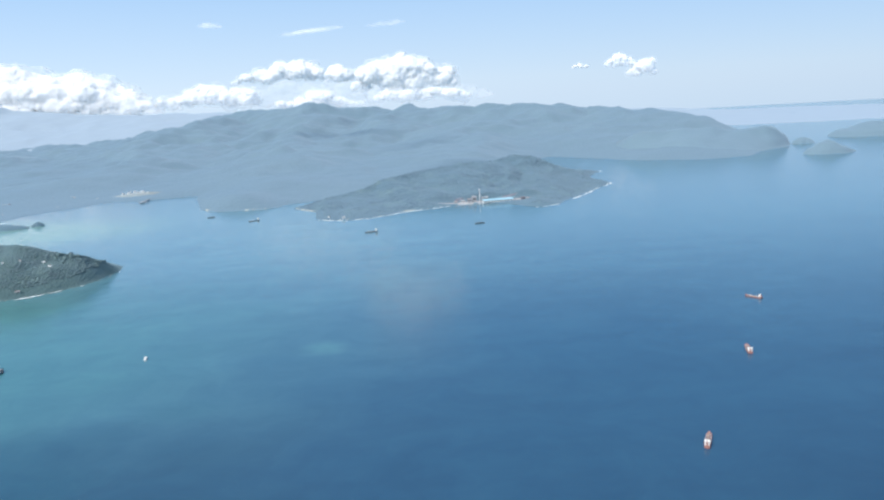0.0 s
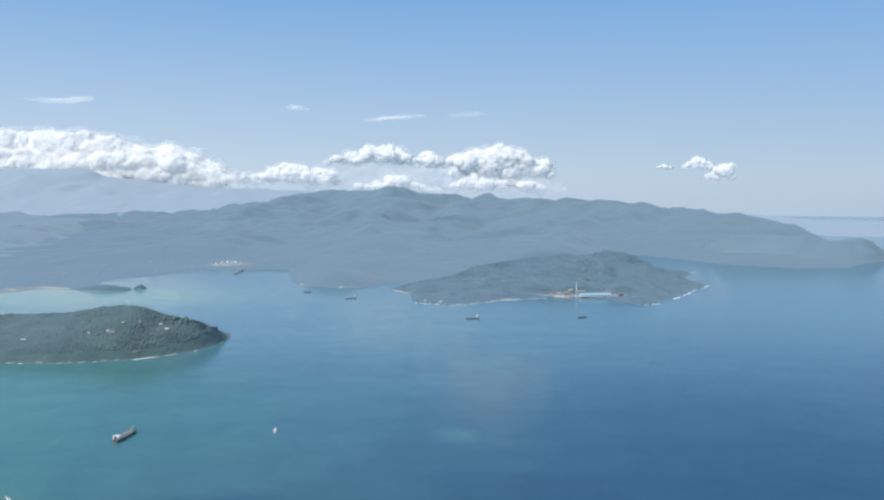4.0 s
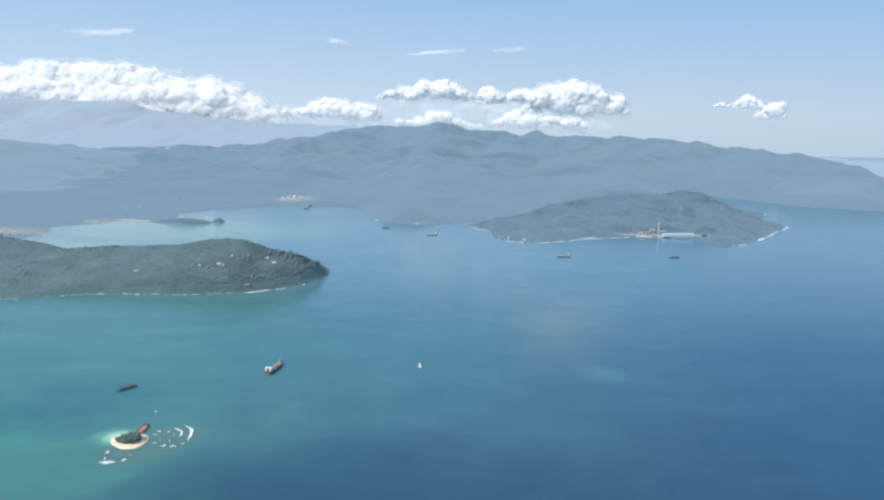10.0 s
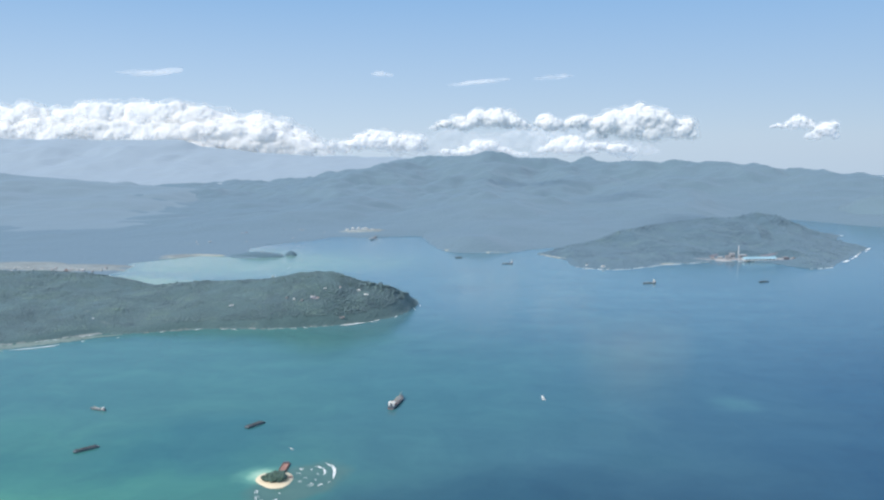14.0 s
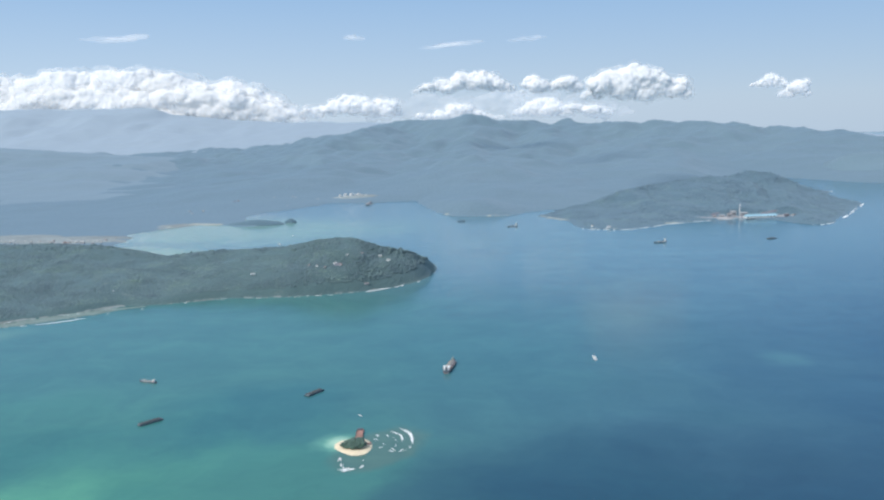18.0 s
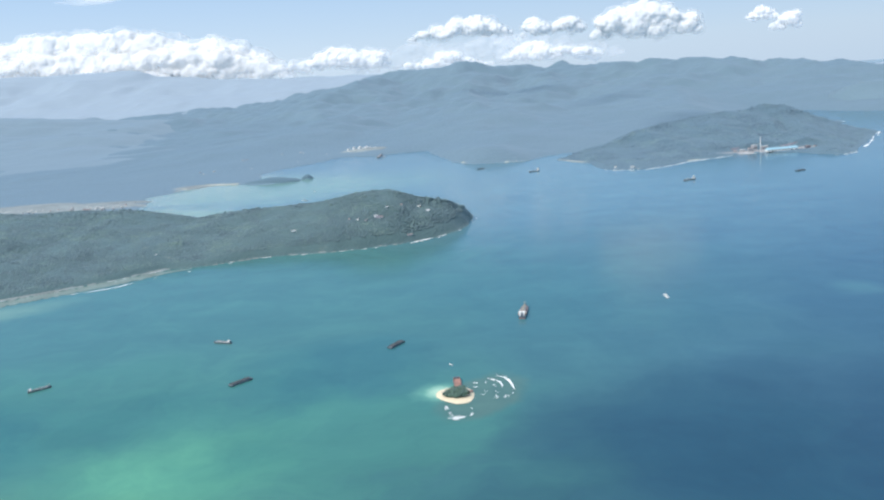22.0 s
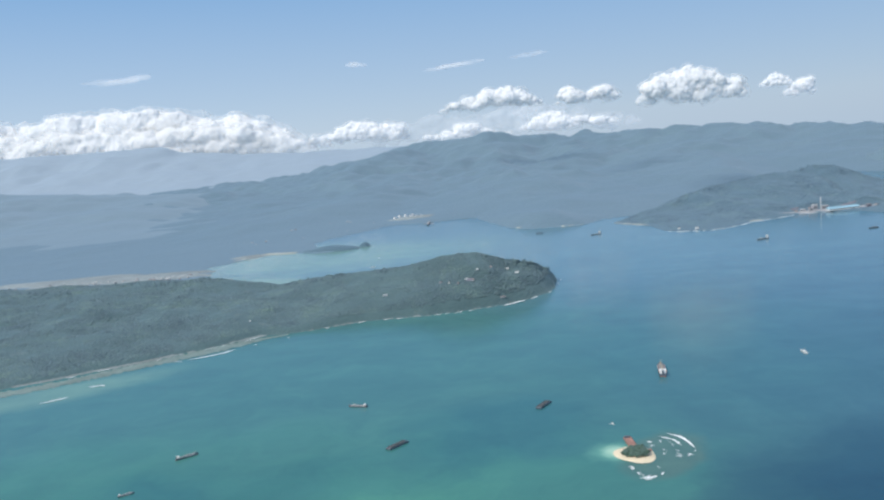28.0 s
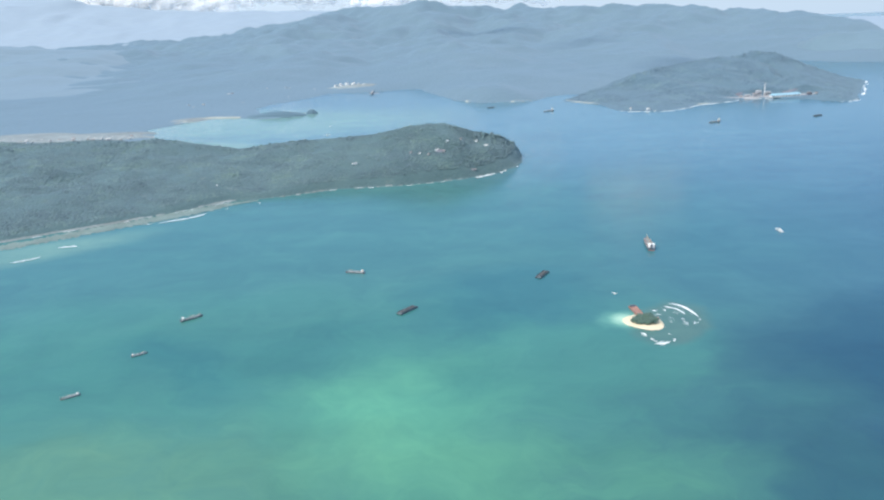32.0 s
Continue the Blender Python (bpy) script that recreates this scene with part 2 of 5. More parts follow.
def sea_material():
    m, n, l, b = material("sea_water", 0.13)
    co = n.new("ShaderNodeNewGeometry").outputs["Position"]
    warp = noise_node(n, l, 0.012, 4, 0.55, co)
    shift = n.new("ShaderNodeVectorMath")
    shift.operation = "MULTIPLY_ADD"
    l.new(warp.outputs["Color"], shift.inputs[0])
    shift.inputs[1].default_value = (110, 110, 0)
    shift.inputs[2].default_value = (-55, -55, 0)
    add = n.new("ShaderNodeVectorMath")
    l.new(co, add.inputs[0])
    l.new(shift.outputs[0], add.inputs[1])
    warped = add.outputs[0]

    def shoal(x, y, rx, ry, turn, soft, where=None):
        """Mask for shoals and for painted haze: 1 inside an ellipse on the plan, falling to 0 over its soft edge."""
        mp = n.new("ShaderNodeMapping")
        mp.vector_type = "TEXTURE"
        mp.inputs["Location"].default_value = (x, y, 0)
        mp.inputs["Rotation"].default_value = (0, 0, radians(turn))
        mp.inputs["Scale"].default_value = (rx, ry, 1e4)
        l.new(where or warped, mp.inputs["Vector"])
        ln = n.new("ShaderNodeVectorMath")
        ln.operation = "LENGTH"
        l.new(mp.outputs[0], ln.inputs[0])
        r = n.new("ShaderNodeMapRange")
        r.interpolation_type = "SMOOTHSTEP"
        r.inputs[1].default_value, r.inputs[2].default_value = 1.0 - soft, 1.0 + soft
        r.inputs[3].default_value, r.inputs[4].default_value = 1.0, 0.0
        l.new(ln.outputs["Value"], r.inputs[0])
        return r.outputs[0]

    warp2 = noise_node(n, l, 0.07, 4, 0.6, co)
    shift2 = n.new("ShaderNodeVectorMath")
    shift2.operation = "MULTIPLY_ADD"
    l.new(warp2.outputs["Color"], shift2.inputs[0])
    shift2.inputs[1].default_value = (12, 12, 0)
    shift2.inputs[2].default_value = (-6, -6, 0)
    add2 = n.new("ShaderNodeVectorMath")
    l.new(co, add2.inputs[0])
    l.new(shift2.outputs[0], add2.inputs[1])
    close = add2.outputs[0]
    deep, blue = (0.008, 0.044, 0.098), (0.015, 0.064, 0.125)
    teal, green, pale = (0.060, 0.188, 0.184), (0.06, 0.24, 0.17), (0.17, 0.42, 0.32)
    streak = noise_node(n, l, 0.006, 5, 0.6, co)
    c = ramp(n, l, streak.outputs[0], ((0.35, deep), (0.65, blue)))

    def over(mask, colour, amount=1.0):
        nonlocal c
        c = mix(n, l, math_node(n, l, "MULTIPLY", mask, amount), c, colour)

    # No shoals, these three: water lightened to imitate haze lying over it.
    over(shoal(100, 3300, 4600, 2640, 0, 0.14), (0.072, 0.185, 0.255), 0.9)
    over(shoal(50, 400, 130, 190, 0, 0.6), (0.018, 0.078, 0.148), 0.6)
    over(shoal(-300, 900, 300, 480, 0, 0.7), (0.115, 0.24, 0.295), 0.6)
    over(shoal(-695, 440, 508, 300, 13, 0.24), teal, 0.95)
    beds = noise_node(n, l, 0.011, 6, 0.66, warped)
    patchy = n.new("ShaderNodeMapRange")
    patchy.inputs[1].default_value, patchy.inputs[2].default_value = 0.36, 0.60
    patchy.inputs[3].default_value, patchy.inputs[4].default_value = 0.5, 1.1
    l.new(beds.outputs[0], patchy.inputs[0])
    patchy = patchy.outputs[0]
    over(math_node(n, l, "MULTIPLY", shoal(-520, 260, 270, 130, 8, 0.45), patchy), green, 0.55)
    over(math_node(n, l, "MULTIPLY", shoal(-400, 292, 52, 46, 20, 0.6), patchy), (0.095, 0.315, 0.215), 0.75)
    over(math_node(n, l, "MULTIPLY", shoal(-372, 246, 60, 26, -15, 0.7), patchy), (0.105, 0.315, 0.20), 0.7)
    over(math_node(n, l, "MULTIPLY", shoal(-520, 240, 80, 34, 10, 0.7), patchy), (0.125, 0.26, 0.165), 0.6)
    over(shoal(-350, 395, 42, 40, 30, 0.6), (0.022, 0.125, 0.16), 0.55)
    over(shoal(-450, 345, 90, 22, 15, 0.7), (0.026, 0.14, 0.16), 0.35)
    over(shoal(-492, 332, 36, 13, -45, 0.7), (0.03, 0.15, 0.16), 0.5)
    over(shoal(-374, 318, 22, 12, 20, 0.8), (0.04, 0.18, 0.165), 0.5)
    over(shoal(-330, 335, 55, 34, 15, 0.6), (0.055, 0.215, 0.18), 0.5)
    over(shoal(-245, 485, 62, 85, 0, 0.8), (0.045, 0.165, 0.18), 0.45)
    over(shoal(-590, 1080, 190, 130, 0, 0.6), (0.18, 0.325, 0.285), 0.9)
    over(shoal(-640, 905, 70, 40, -20, 0.6), (0.24, 0.38, 0.30), 0.8)
    over(shoal(-150, 305, 62, 50, 10, 0.7), (0.009, 0.054, 0.108), 0.6)
    over(shoal(-204, 316, 58, 56, 25, 0.6), (0.008, 0.056, 0.105), 0.85)
    # Haze again, painted as a lighter tone over the deep water.
    over(shoal(-190, 520, 120, 190, 0, 0.7), (0.050, 0.150, 0.190), 0.45)
    over(shoal(-304.5, 359, 9.5, 8.5, 20, 0.8, close), pale, 0.95)
    over(shoal(-304, 359.5, 5.5, 5.5, 20, 0.8, close), (0.44, 0.64, 0.50), 0.9)
    over(shoal(-285.5, 353, 16, 27, -25, 0.22, close), (0.088, 0.170, 0.150), 0.85)
    over(shoal(-645, 506, 72, 21, 33, 0.5, close), (0.15, 0.29, 0.235), 0.85)
    over(shoal(-68, 492, 11, 11, 0, 0.9, close), (0.068, 0.18, 0.215), 0.85)
    over(shoal(-130, 397, 18, 13, 0, 0.8, close), (0.035, 0.11, 0.155), 0.6)
    stretch = n.new("ShaderNodeMapping")
    stretch.inputs["Rotation"].default_value = (0, 0, radians(-18))
    stretch.inputs["Scale"].default_value = (0.006, 0.022, 1)
    l.new(co, stretch.inputs["Vector"])
    drift = noise_node(n, l, 1.0, 6, 0.62, stretch.outputs[0])
    tone = ramp(n, l, drift.outputs[0], ((0.25, (0.88, 0.90, 0.92)), (0.75, (1.12, 1.10, 1.07))))
    c = mix(n, l, 1.0, c, tone, "MULTIPLY")
    cells = noise_node(n, l, 0.028, 6, 0.7, warped)
    tone = ramp(n, l, cells.outputs[0], ((0.32, (0.87, 0.90, 0.93)), (0.5, (1.0, 1.0, 1.0)), (0.70, (1.18, 1.12, 1.07))))
    c = mix(n, l, 1.0, c, tone, "MULTIPLY")
    l.new(c, b.inputs["Base Color"])
    b.inputs["IOR"].default_value = 1.33
    waves = noise_node(n, l, 0.9, 6, 0.65, co)
    bumped(n, l, b, waves.outputs[0], 0.16, 0.35)
    return m


SEA = sea_material()


def cloud_material(name, colour, base=None, tall=1.0, thick=0.93, soft=0.45, size=0.014, gaps=0.25, reach=0.5):
    """Water droplets: half of the light is thrown back, half wanders through. Thin where the noise leaves gaps and, with a base, towards the bottom."""
    m, n, l, b = material(name, 1.0)
    n.remove(b)
    co = n.new("ShaderNodeNewGeometry").outputs["Position"]
    wisp = noise_node(n, l, size, 5, 0.62, co)
    k = n.new("ShaderNodeMapRange")
    k.inputs[1].default_value, k.inputs[2].default_value = gaps, gaps + reach
    k.inputs[3].default_value, k.inputs[4].default_value = 0.0, thick
    l.new(wisp.outputs[0], k.inputs[0])
    k = k.outputs[0]
    if base is not None:
        z = n.new("ShaderNodeSeparateXYZ")
        l.new(co, z.inputs[0])
        ragged = noise_node(n, l, 2.2 / tall, 4, 0.6, co)
        lift = math_node(n, l, "MULTIPLY_ADD", ragged.outputs[0], tall * 0.9)
        lift.node.inputs[2].default_value = -0.45 * tall
        fade = n.new("ShaderNodeMapRange")
        fade.interpolation_type = "SMOOTHSTEP"
        fade.inputs[1].default_value, fade.inputs[2].default_value = base - 0.1 * tall, base + soft * tall
        l.new(math_node(n, l, "ADD", z.outputs[2], lift), fade.inputs[0])
        k = math_node(n, l, "MULTIPLY", k, fade.outputs[0])
    glow, clear, face, both, veil_ = (n.new("ShaderNode" + q) for q in ("BsdfTranslucent", "BsdfTransparent", "BsdfDiffuse", "MixShader", "MixShader"))
    glow.inputs[0].default_value = face.inputs[0].default_value = (*colour, 1)
    l.new(face.outputs[0], both.inputs[1])
    l.new(glow.outputs[0], both.inputs[2])
    both.inputs[0].default_value = 0.28
    l.new(k, veil_.inputs[0])
    l.new(clear.outputs[0], veil_.inputs[1])
    l.new(both.outputs[0], veil_.inputs[2])
    l.new(veil_.outputs[0], n["Material Output"].inputs["Surface"])
    return m


CIRRUS = cloud_material("cirrus_veil", (0.95, 0.96, 0.975), None, 1.0, 0.30, 0.5, 0.004, 0.36, 0.35)
MIST = cloud_material("low_mist", (0.95, 0.96, 0.975), None, 1.0, 0.30, 0.5, 0.006, 0.22, 0.5)


# ---- small builders ----
def obj(name, verts, faces, mat, smooth=True, parent=None, label=""):
    me = bpy.data.meshes.new(name)
    me.from_pydata(verts, [], faces)
    if smooth:
        me.shade_smooth()
    me.materials.append(mat)
    ob = new(name, me)
    if parent:
        ob.parent = parent
    if label:
        ob["label"] = label
    return ob


def part(name, bm, mat, parent, label="", smooth=False):
    me = bpy.data.meshes.new(name)
    bm.normal_update()
    bm.to_mesh(me)
    bm.free()
    if smooth:
        me.shade_smooth()
    me.materials.append(mat)
    ob = new(name, me)
    ob.parent = parent
    if label:
        ob["label"] = label
    return ob


def box(x, y, z, sx, sy, sz, bevel=0.0, taper=1.0):
    """A box on z, with its base centred on x, y."""
    bm = bmesh.new()
    bmesh.ops.create_cube(bm, size=1)
    for v in bm.verts:
        k = taper if v.co.z > 0 else 1.0
        v.co = Vector((x + v.co.x * sx * k, y + v.co.y * sy * k, z + (v.co.z + 0.5) * sz))
    if bevel:
        bmesh.ops.bevel(bm, geom=bm.edges[:], offset=bevel, segments=1, affect="EDGES")
    return bm


def rod(x, y, z, r0, r1, h, seg=10):
    bm = bmesh.new()
    bmesh.ops.create_cone(bm, cap_ends=True, segments=seg, radius1=r0, radius2=r1, depth=h)
    bmesh.ops.translate(bm, verts=bm.verts, vec=(x, y, z + h / 2))
    return bm


def lattice(seed):
    return np.random.RandomState(seed).rand(256, 256)


def value_noise(x, y, seed):
    t = lattice(seed)
    xi, yi = np.floor(x).astype(int), np.floor(y).astype(int)
    fx, fy = x - xi, y - yi
    fx, fy = fx * fx * (3 - 2 * fx), fy * fy * (3 - 2 * fy)
    a, b = t[xi % 256, yi % 256], t[(xi + 1) % 256, yi % 256]
    c, d = t[xi % 256, (yi + 1) % 256], t[(xi + 1) % 256, (yi + 1) % 256]
    return (a * (1 - fx) + b * fx) * (1 - fy) + (c * (1 - fx) + d * fx) * fy


def fbm(x, y, size, octaves, seed, ridged=False):
    """Fractal noise, about -1 to 1."""
    total, amp, norm = 0.0, 1.0, 0.0
    for i in range(octaves):
        v = value_noise(x / size * 2 ** i + 17.3 * i, y / size * 2 ** i + 5.1 * i, seed + i) * 2 - 1
        total = total + amp * ((1 - 2 * np.abs(v)) if ridged else v)
        norm += amp
        amp *= 0.5
    return total / norm


def along(px, py, line):
    """Distance to a polyline on the plan, and the height carried along it, blended where two stretches are equally near."""
    best, total, weight = np.full(px.shape, 1e9), np.zeros(px.shape), np.zeros(px.shape)
    for (ax, ay, az), (bx, by, bz) in zip(line[:-1], line[1:]):
        dx, dy = bx - ax, by - ay
        k = np.clip(((px - ax) * dx + (py - ay) * dy) / (dx * dx + dy * dy), 0, 1)
        d = np.hypot(px - ax - k * dx, py - ay - k * dy)
        w = (d + 1.0) ** -6.0
        best, total, weight = np.minimum(best, d), total + w * (az + k * (bz - az)), weight + w
    return best, total / weight


def spurs(px, py, line, pitch, seed):
    """0 to 1: valleys that run down from a crest line, 0 on the spurs between them."""
    total, weight, run = np.zeros(px.shape), np.zeros(px.shape), 0.0
    for (ax, ay, _), (bx, by, _) in zip(line[:-1], line[1:]):
        dx, dy = bx - ax, by - ay
        length = math.hypot(dx, dy)
        k = np.clip(((px - ax) * dx + (py - ay) * dy) / (length * length), 0, 1)
        w = (np.hypot(px - ax - k * dx, py - ay - k * dy) + 1.0) ** -6.0
        total, weight = total + w * (run + k * length), weight + w
        run += length
    wander = 0.8 * pitch * fbm(px, py, pitch * 2.2, 3, seed) + 0.4 * pitch * fbm(px, py, pitch * 0.7, 3, seed + 7)
    wave = np.abs(((total / weight + wander) / pitch) % 2 - 1)
    return wave ** 1.2


def inside(px, py, poly):
    """Signed distance to a closed outline on the plan, positive inside."""
    hit = np.zeros(px.shape, bool)
    ring = [(x, y, 0.0) for x, y in poly] + [(*poly[0], 0.0)]
    for (ax, ay, _), (bx, by, _) in zip(ring[:-1], ring[1:]):
        if ay != by:
            hit ^= ((ay > py) != (by > py)) & (px < (bx - ax) * (py - ay) / (by - ay) + ax)
    d, _ = along(px, py, ring)
    return np.where(hit, d, -d)


def spread(a, times):
    for _ in range(times):
        p = np.pad(a, 1, mode="edge")
        a = (p[:-2, 1:-1] + p[2:, 1:-1] + p[1:-1, :-2] + p[1:-1, 2:] + a) / 5
    return a


def relief(name, bounds, step, height, mat, steepest=None):
    """A land surface over a grid; what lies well under water is left out, and slopes past the steepest are worn down."""
    x0, x1, y0, y1 = bounds
    xs, ys = np.arange(x0, x1 + step, step), np.arange(y0, y1 + step, step)
    gx, gy = np.meshgrid(xs, ys)
    z = height(gx, gy)
    if steepest:
        fall = np.hypot(*np.gradient(z, step))
        k = np.clip(spread(np.clip(fall / steepest - 0.8, 0, 1), 6) * 4, 0, 1)
        z = z * (1 - k) + spread(z, 10) * k
    ny, nx = gx.shape
    ids = np.arange(nx * ny).reshape(ny, nx)
    quads = np.stack((ids[:-1, :-1], ids[:-1, 1:], ids[1:, 1:], ids[1:, :-1]), -1).reshape(-1, 4)
    quads = quads[z.ravel()[quads].max(1) > -1.5]
    used = np.unique(quads)
    back = np.zeros(nx * ny, int)
    back[used] = np.arange(len(used))
    verts = np.stack((gx.ravel(), gy.ravel(), z.ravel()), -1)[used]
    return obj(name, verts.tolist(), back[quads].tolist(), mat)


# ---- sea ----
sea_bm = bmesh.new()
bmesh.ops.create_circle(sea_bm, cap_ends=True, segments=96, radius=6500)
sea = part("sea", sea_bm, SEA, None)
tagged(sea, "blue sea with turquoise shoals and gentle ripples", "sea", kind="structure")

# ---- mainland with its mountains ----
MAIN_SHORE = [(-5200, 300), (-1500, 330), (-1000, 400), (-820, 470), (-760, 640), (-745, 860), (-725, 940), (-714, 985), (-745, 1060), (-720, 1098),
              (-689, 1160), (-640, 1146), (-611, 1130), (-570, 1138), (-566, 1160), (-620, 1190), (-641, 1251), (-627, 1290), (-585, 1365),
              (-565, 1410), (-552, 1446), (-490, 1424), (-440, 1450), (-397, 1462), (-384, 1400), (-352, 1300), (-342, 1258), (-310, 1222), (-280, 1214),
              (-238, 1214), (-214, 1257), (-172, 1292), (-120, 1262), (60, 1330), (200, 1440), (230, 1560), (235, 1700), (265, 1860), (300, 1930),
              (376, 1801), (448, 1695), (564, 1622), (667, 1652), (760, 1800), (844, 1893), (900, 2100), (940, 2400), (1000, 2900), (1150, 3500), (1300, 4200),
              (1300, 5400), (-5200, 5400)]
RIDGES = [  # crest line with heights, half width, steepness
    ([(-1100, 2960, 40), (-847, 3120, 78), (-749, 3110, 108), (-677, 3093, 128), (-524, 3062, 127), (-439, 3049, 134), (-375, 3041, 143), (-293, 3045, 127),
      (-231, 3048, 125), (-128, 3053, 114), (-57, 3051, 119), (28, 2970, 107), (117, 2886, 109), (233, 2777, 94), (339, 2676, 94), (438, 2583, 97), (503, 2521, 89),
      (577, 2450, 85), (633, 2388, 84), (677, 2307, 72), (726, 2216, 50), (790, 2120, 26), (830, 2060, 8)], 1250, 1.25),
    ([(-677, 3093, 126), (-731, 2700, 92), (-816, 2540, 66), (-900, 2430, 48), (-1010, 2330, 26)], 500, 1.2),
    ([(-357, 2600, 70), (-330, 2100, 45), (-300, 1700, 32), (-290, 1420, 16)], 420, 1.1),
    ([(-640, 2500, 50), (-640, 2000, 30), (-700, 1700, 18)], 420, 1.2),
    ([(160, 2300, 55), (150, 1950, 38), (90, 1650, 25)], 380, 1.1),
    ([(-345, 1330, 34), (-300, 1262, 34), (-245, 1236, 24)], 110, 0.8),
]


def mainland_height(x, y):
    wx, wy = x + 60 * fbm(x, y, 330, 3, 40), y + 60 * fbm(x, y, 330, 3, 50)
    d = inside(x + 7 * fbm(x, y, 60, 3, 60), y + 7 * fbm(x, y, 60, 3, 61), MAIN_SHORE)
    h = np.zeros(x.shape)
    for line, width, steep in RIDGES:
        far, top = along(x, y, line)
        warp, _ = along(wx, wy, line)
        w = 0.5 * np.clip((far - 40) / 400, 0, 1)
        k = far * (1 - w) + warp * w
        gully = spurs(x, y, line, 0.16 * width + 60, 47)
        h = np.maximum(h, top * np.clip(1 - k / width, 0, 1) ** steep * (1 - 0.45 * gully * np.clip(far / 300, 0.07, 1)))
    rough = fbm(x + 0.6 * wx, y + 0.6 * wy, 420, 6, 70, ridged=True)
    fine = fbm(x, y, 70, 4, 80, ridged=True)
    h = h * (1 + 0.5 * rough * np.clip(1 - h / 120, 0.06, 1)) + 2.6 * fine * np.clip(h / 20, 0, 2.0) + 7.0 * fbm(x, y, 210, 4, 85, ridged=True) * np.clip(h / 60, 0, 1) + 7.0 * (fbm(x, y, 105, 3, 88, ridged=True) - 0.25) * np.clip(h / 70, 0, 1)
    knolls = 1.25 * np.abs(fbm(x + 0.4 * wx, y + 0.4 * wy, 300, 4, 300)) + 0.75 * np.abs(fbm(x, y, 120, 3, 310))
    h = h + (24.0 * knolls - 9.0) * np.clip((d - 40) / 420, 0, 1) * np.clip(h / 45 + 0.35, 0, 1)
    shore = np.clip(d / 130, 0, 1) ** 0.8
    return np.where(d > 0, 1.0 + shore * np.maximum(h, 0), d * 0.12)


# The mountains' blue is haze put into the forest colour.
mainland = relief("mainland", (-4200, 1500, 320, 3700), 11, mainland_height, FOREST_HILL_HAZED, 1.0)
tagged(mainland, "forested mountains round a sheltered bay, haze painted in as blue", "mountains", kind="structure")

WEST_CREST = [(-2600, 2200, 146), (-1900, 2320, 112), (-1728, 2351, 90), (-1571, 2345, 75), (-1399, 2338, 57), (-1236, 2332, 47), (-1145, 2329, 25), (-1060, 2310, 4)]


def west_height(x, y):
    far, top = along(x, y, WEST_CREST)
    h = top * np.clip(1 - far / 900, 0, 1) ** 1.1
    rough = fbm(x, y, 360, 6, 270, ridged=True)
    h = h * (1 - 0.25 * spurs(x, y, WEST_CREST, 190, 281) * np.clip(far / 220, 0.05, 1))
    return h * (1 + 0.4 * rough * np.clip(far / 220, 0.06, 1)) + (18.0 * np.abs(fbm(x, y, 200, 4, 276)) - 4.0) * np.clip(h / 25, 0, 1) + 1.2 * fbm(x, y, 60, 3, 275) - 3


# Paler than the mainland to imitate thicker haze on this side.
west_hills = relief("west_hills", (-3600, -960, 1100, 3200), 14, west_height, FOREST_WEST_HAZED)
tagged(west_hills, "wooded hills behind the bay town, painted pale blue as in haze", "hills", kind="structure")

FAR_RANGE = [(-3400, 3900, 250), (-2790, 3974, 241), (-2617, 3985, 242), (-2445, 3996, 232), (-2215, 4010, 235), (-2015, 4022, 231), (-1931, 4027, 201), (-1790, 4036, 181),
      (-1564, 4050, 157), (-1365, 4062, 146), (-1195, 4073, 145), (-1025, 4083, 136), (-828, 4095, 132), (-300, 4130, 100), (600, 4000, 60), (1070, 3833, 48),
      (1290, 3752, 35), (1495, 3700, 22), (1660, 3650, 3)]


def range_height(x, y):
    far, top = along(x, y, FAR_RANGE)
    h = top * np.clip(1 - far / 1000, 0, 1) ** 1.15
    rough = fbm(x, y, 340, 6, 170, ridged=True)
    h = h * (1 - 0.12 * spurs(x, y, FAR_RANGE, 240, 181) * np.clip(far / 260, 0.03, 1))
    return h * (1 + 0.16 * rough * np.clip(far / 260, 0.06, 1)) + (9.0 * np.abs(fbm(x, y, 260, 4, 176)) - 2.0 + 5.0 * fbm(x, y, 120, 3, 178, ridged=True)) * np.clip(h / 40, 0, 1) + 1.5 * fbm(x, y, 60, 3, 175) - 2


# Strongest haze tone of all, painted into the base colour.
far_range = relief("far_range", (-4200, 2400, 2640, 4700), 17, range_height, FOREST_RANGE_HAZED)
tagged(far_range, "far mountain range under the clouds, painted pale blue for haze", "mountains", kind="structure")

COAST_SHORE = [(430, 1990), (455, 1850), (532, 1735), (600, 1700), (680, 1712), (762, 1782), (830, 1838), (862, 1900), (880, 1990), (800, 2110), (560, 2120)]
COAST_RIDGE = [(440, 1900, 22), (480, 1855, 46), (523, 1850, 52), (560, 1852, 49), (592, 1850, 53), (625, 1850, 50), (656, 1850, 52), (690, 1852, 43), (721, 1850, 41), (750, 1850, 46), (781, 1850, 51),
               (806, 1852, 42), (830, 1860, 27), (852, 1885, 10)]


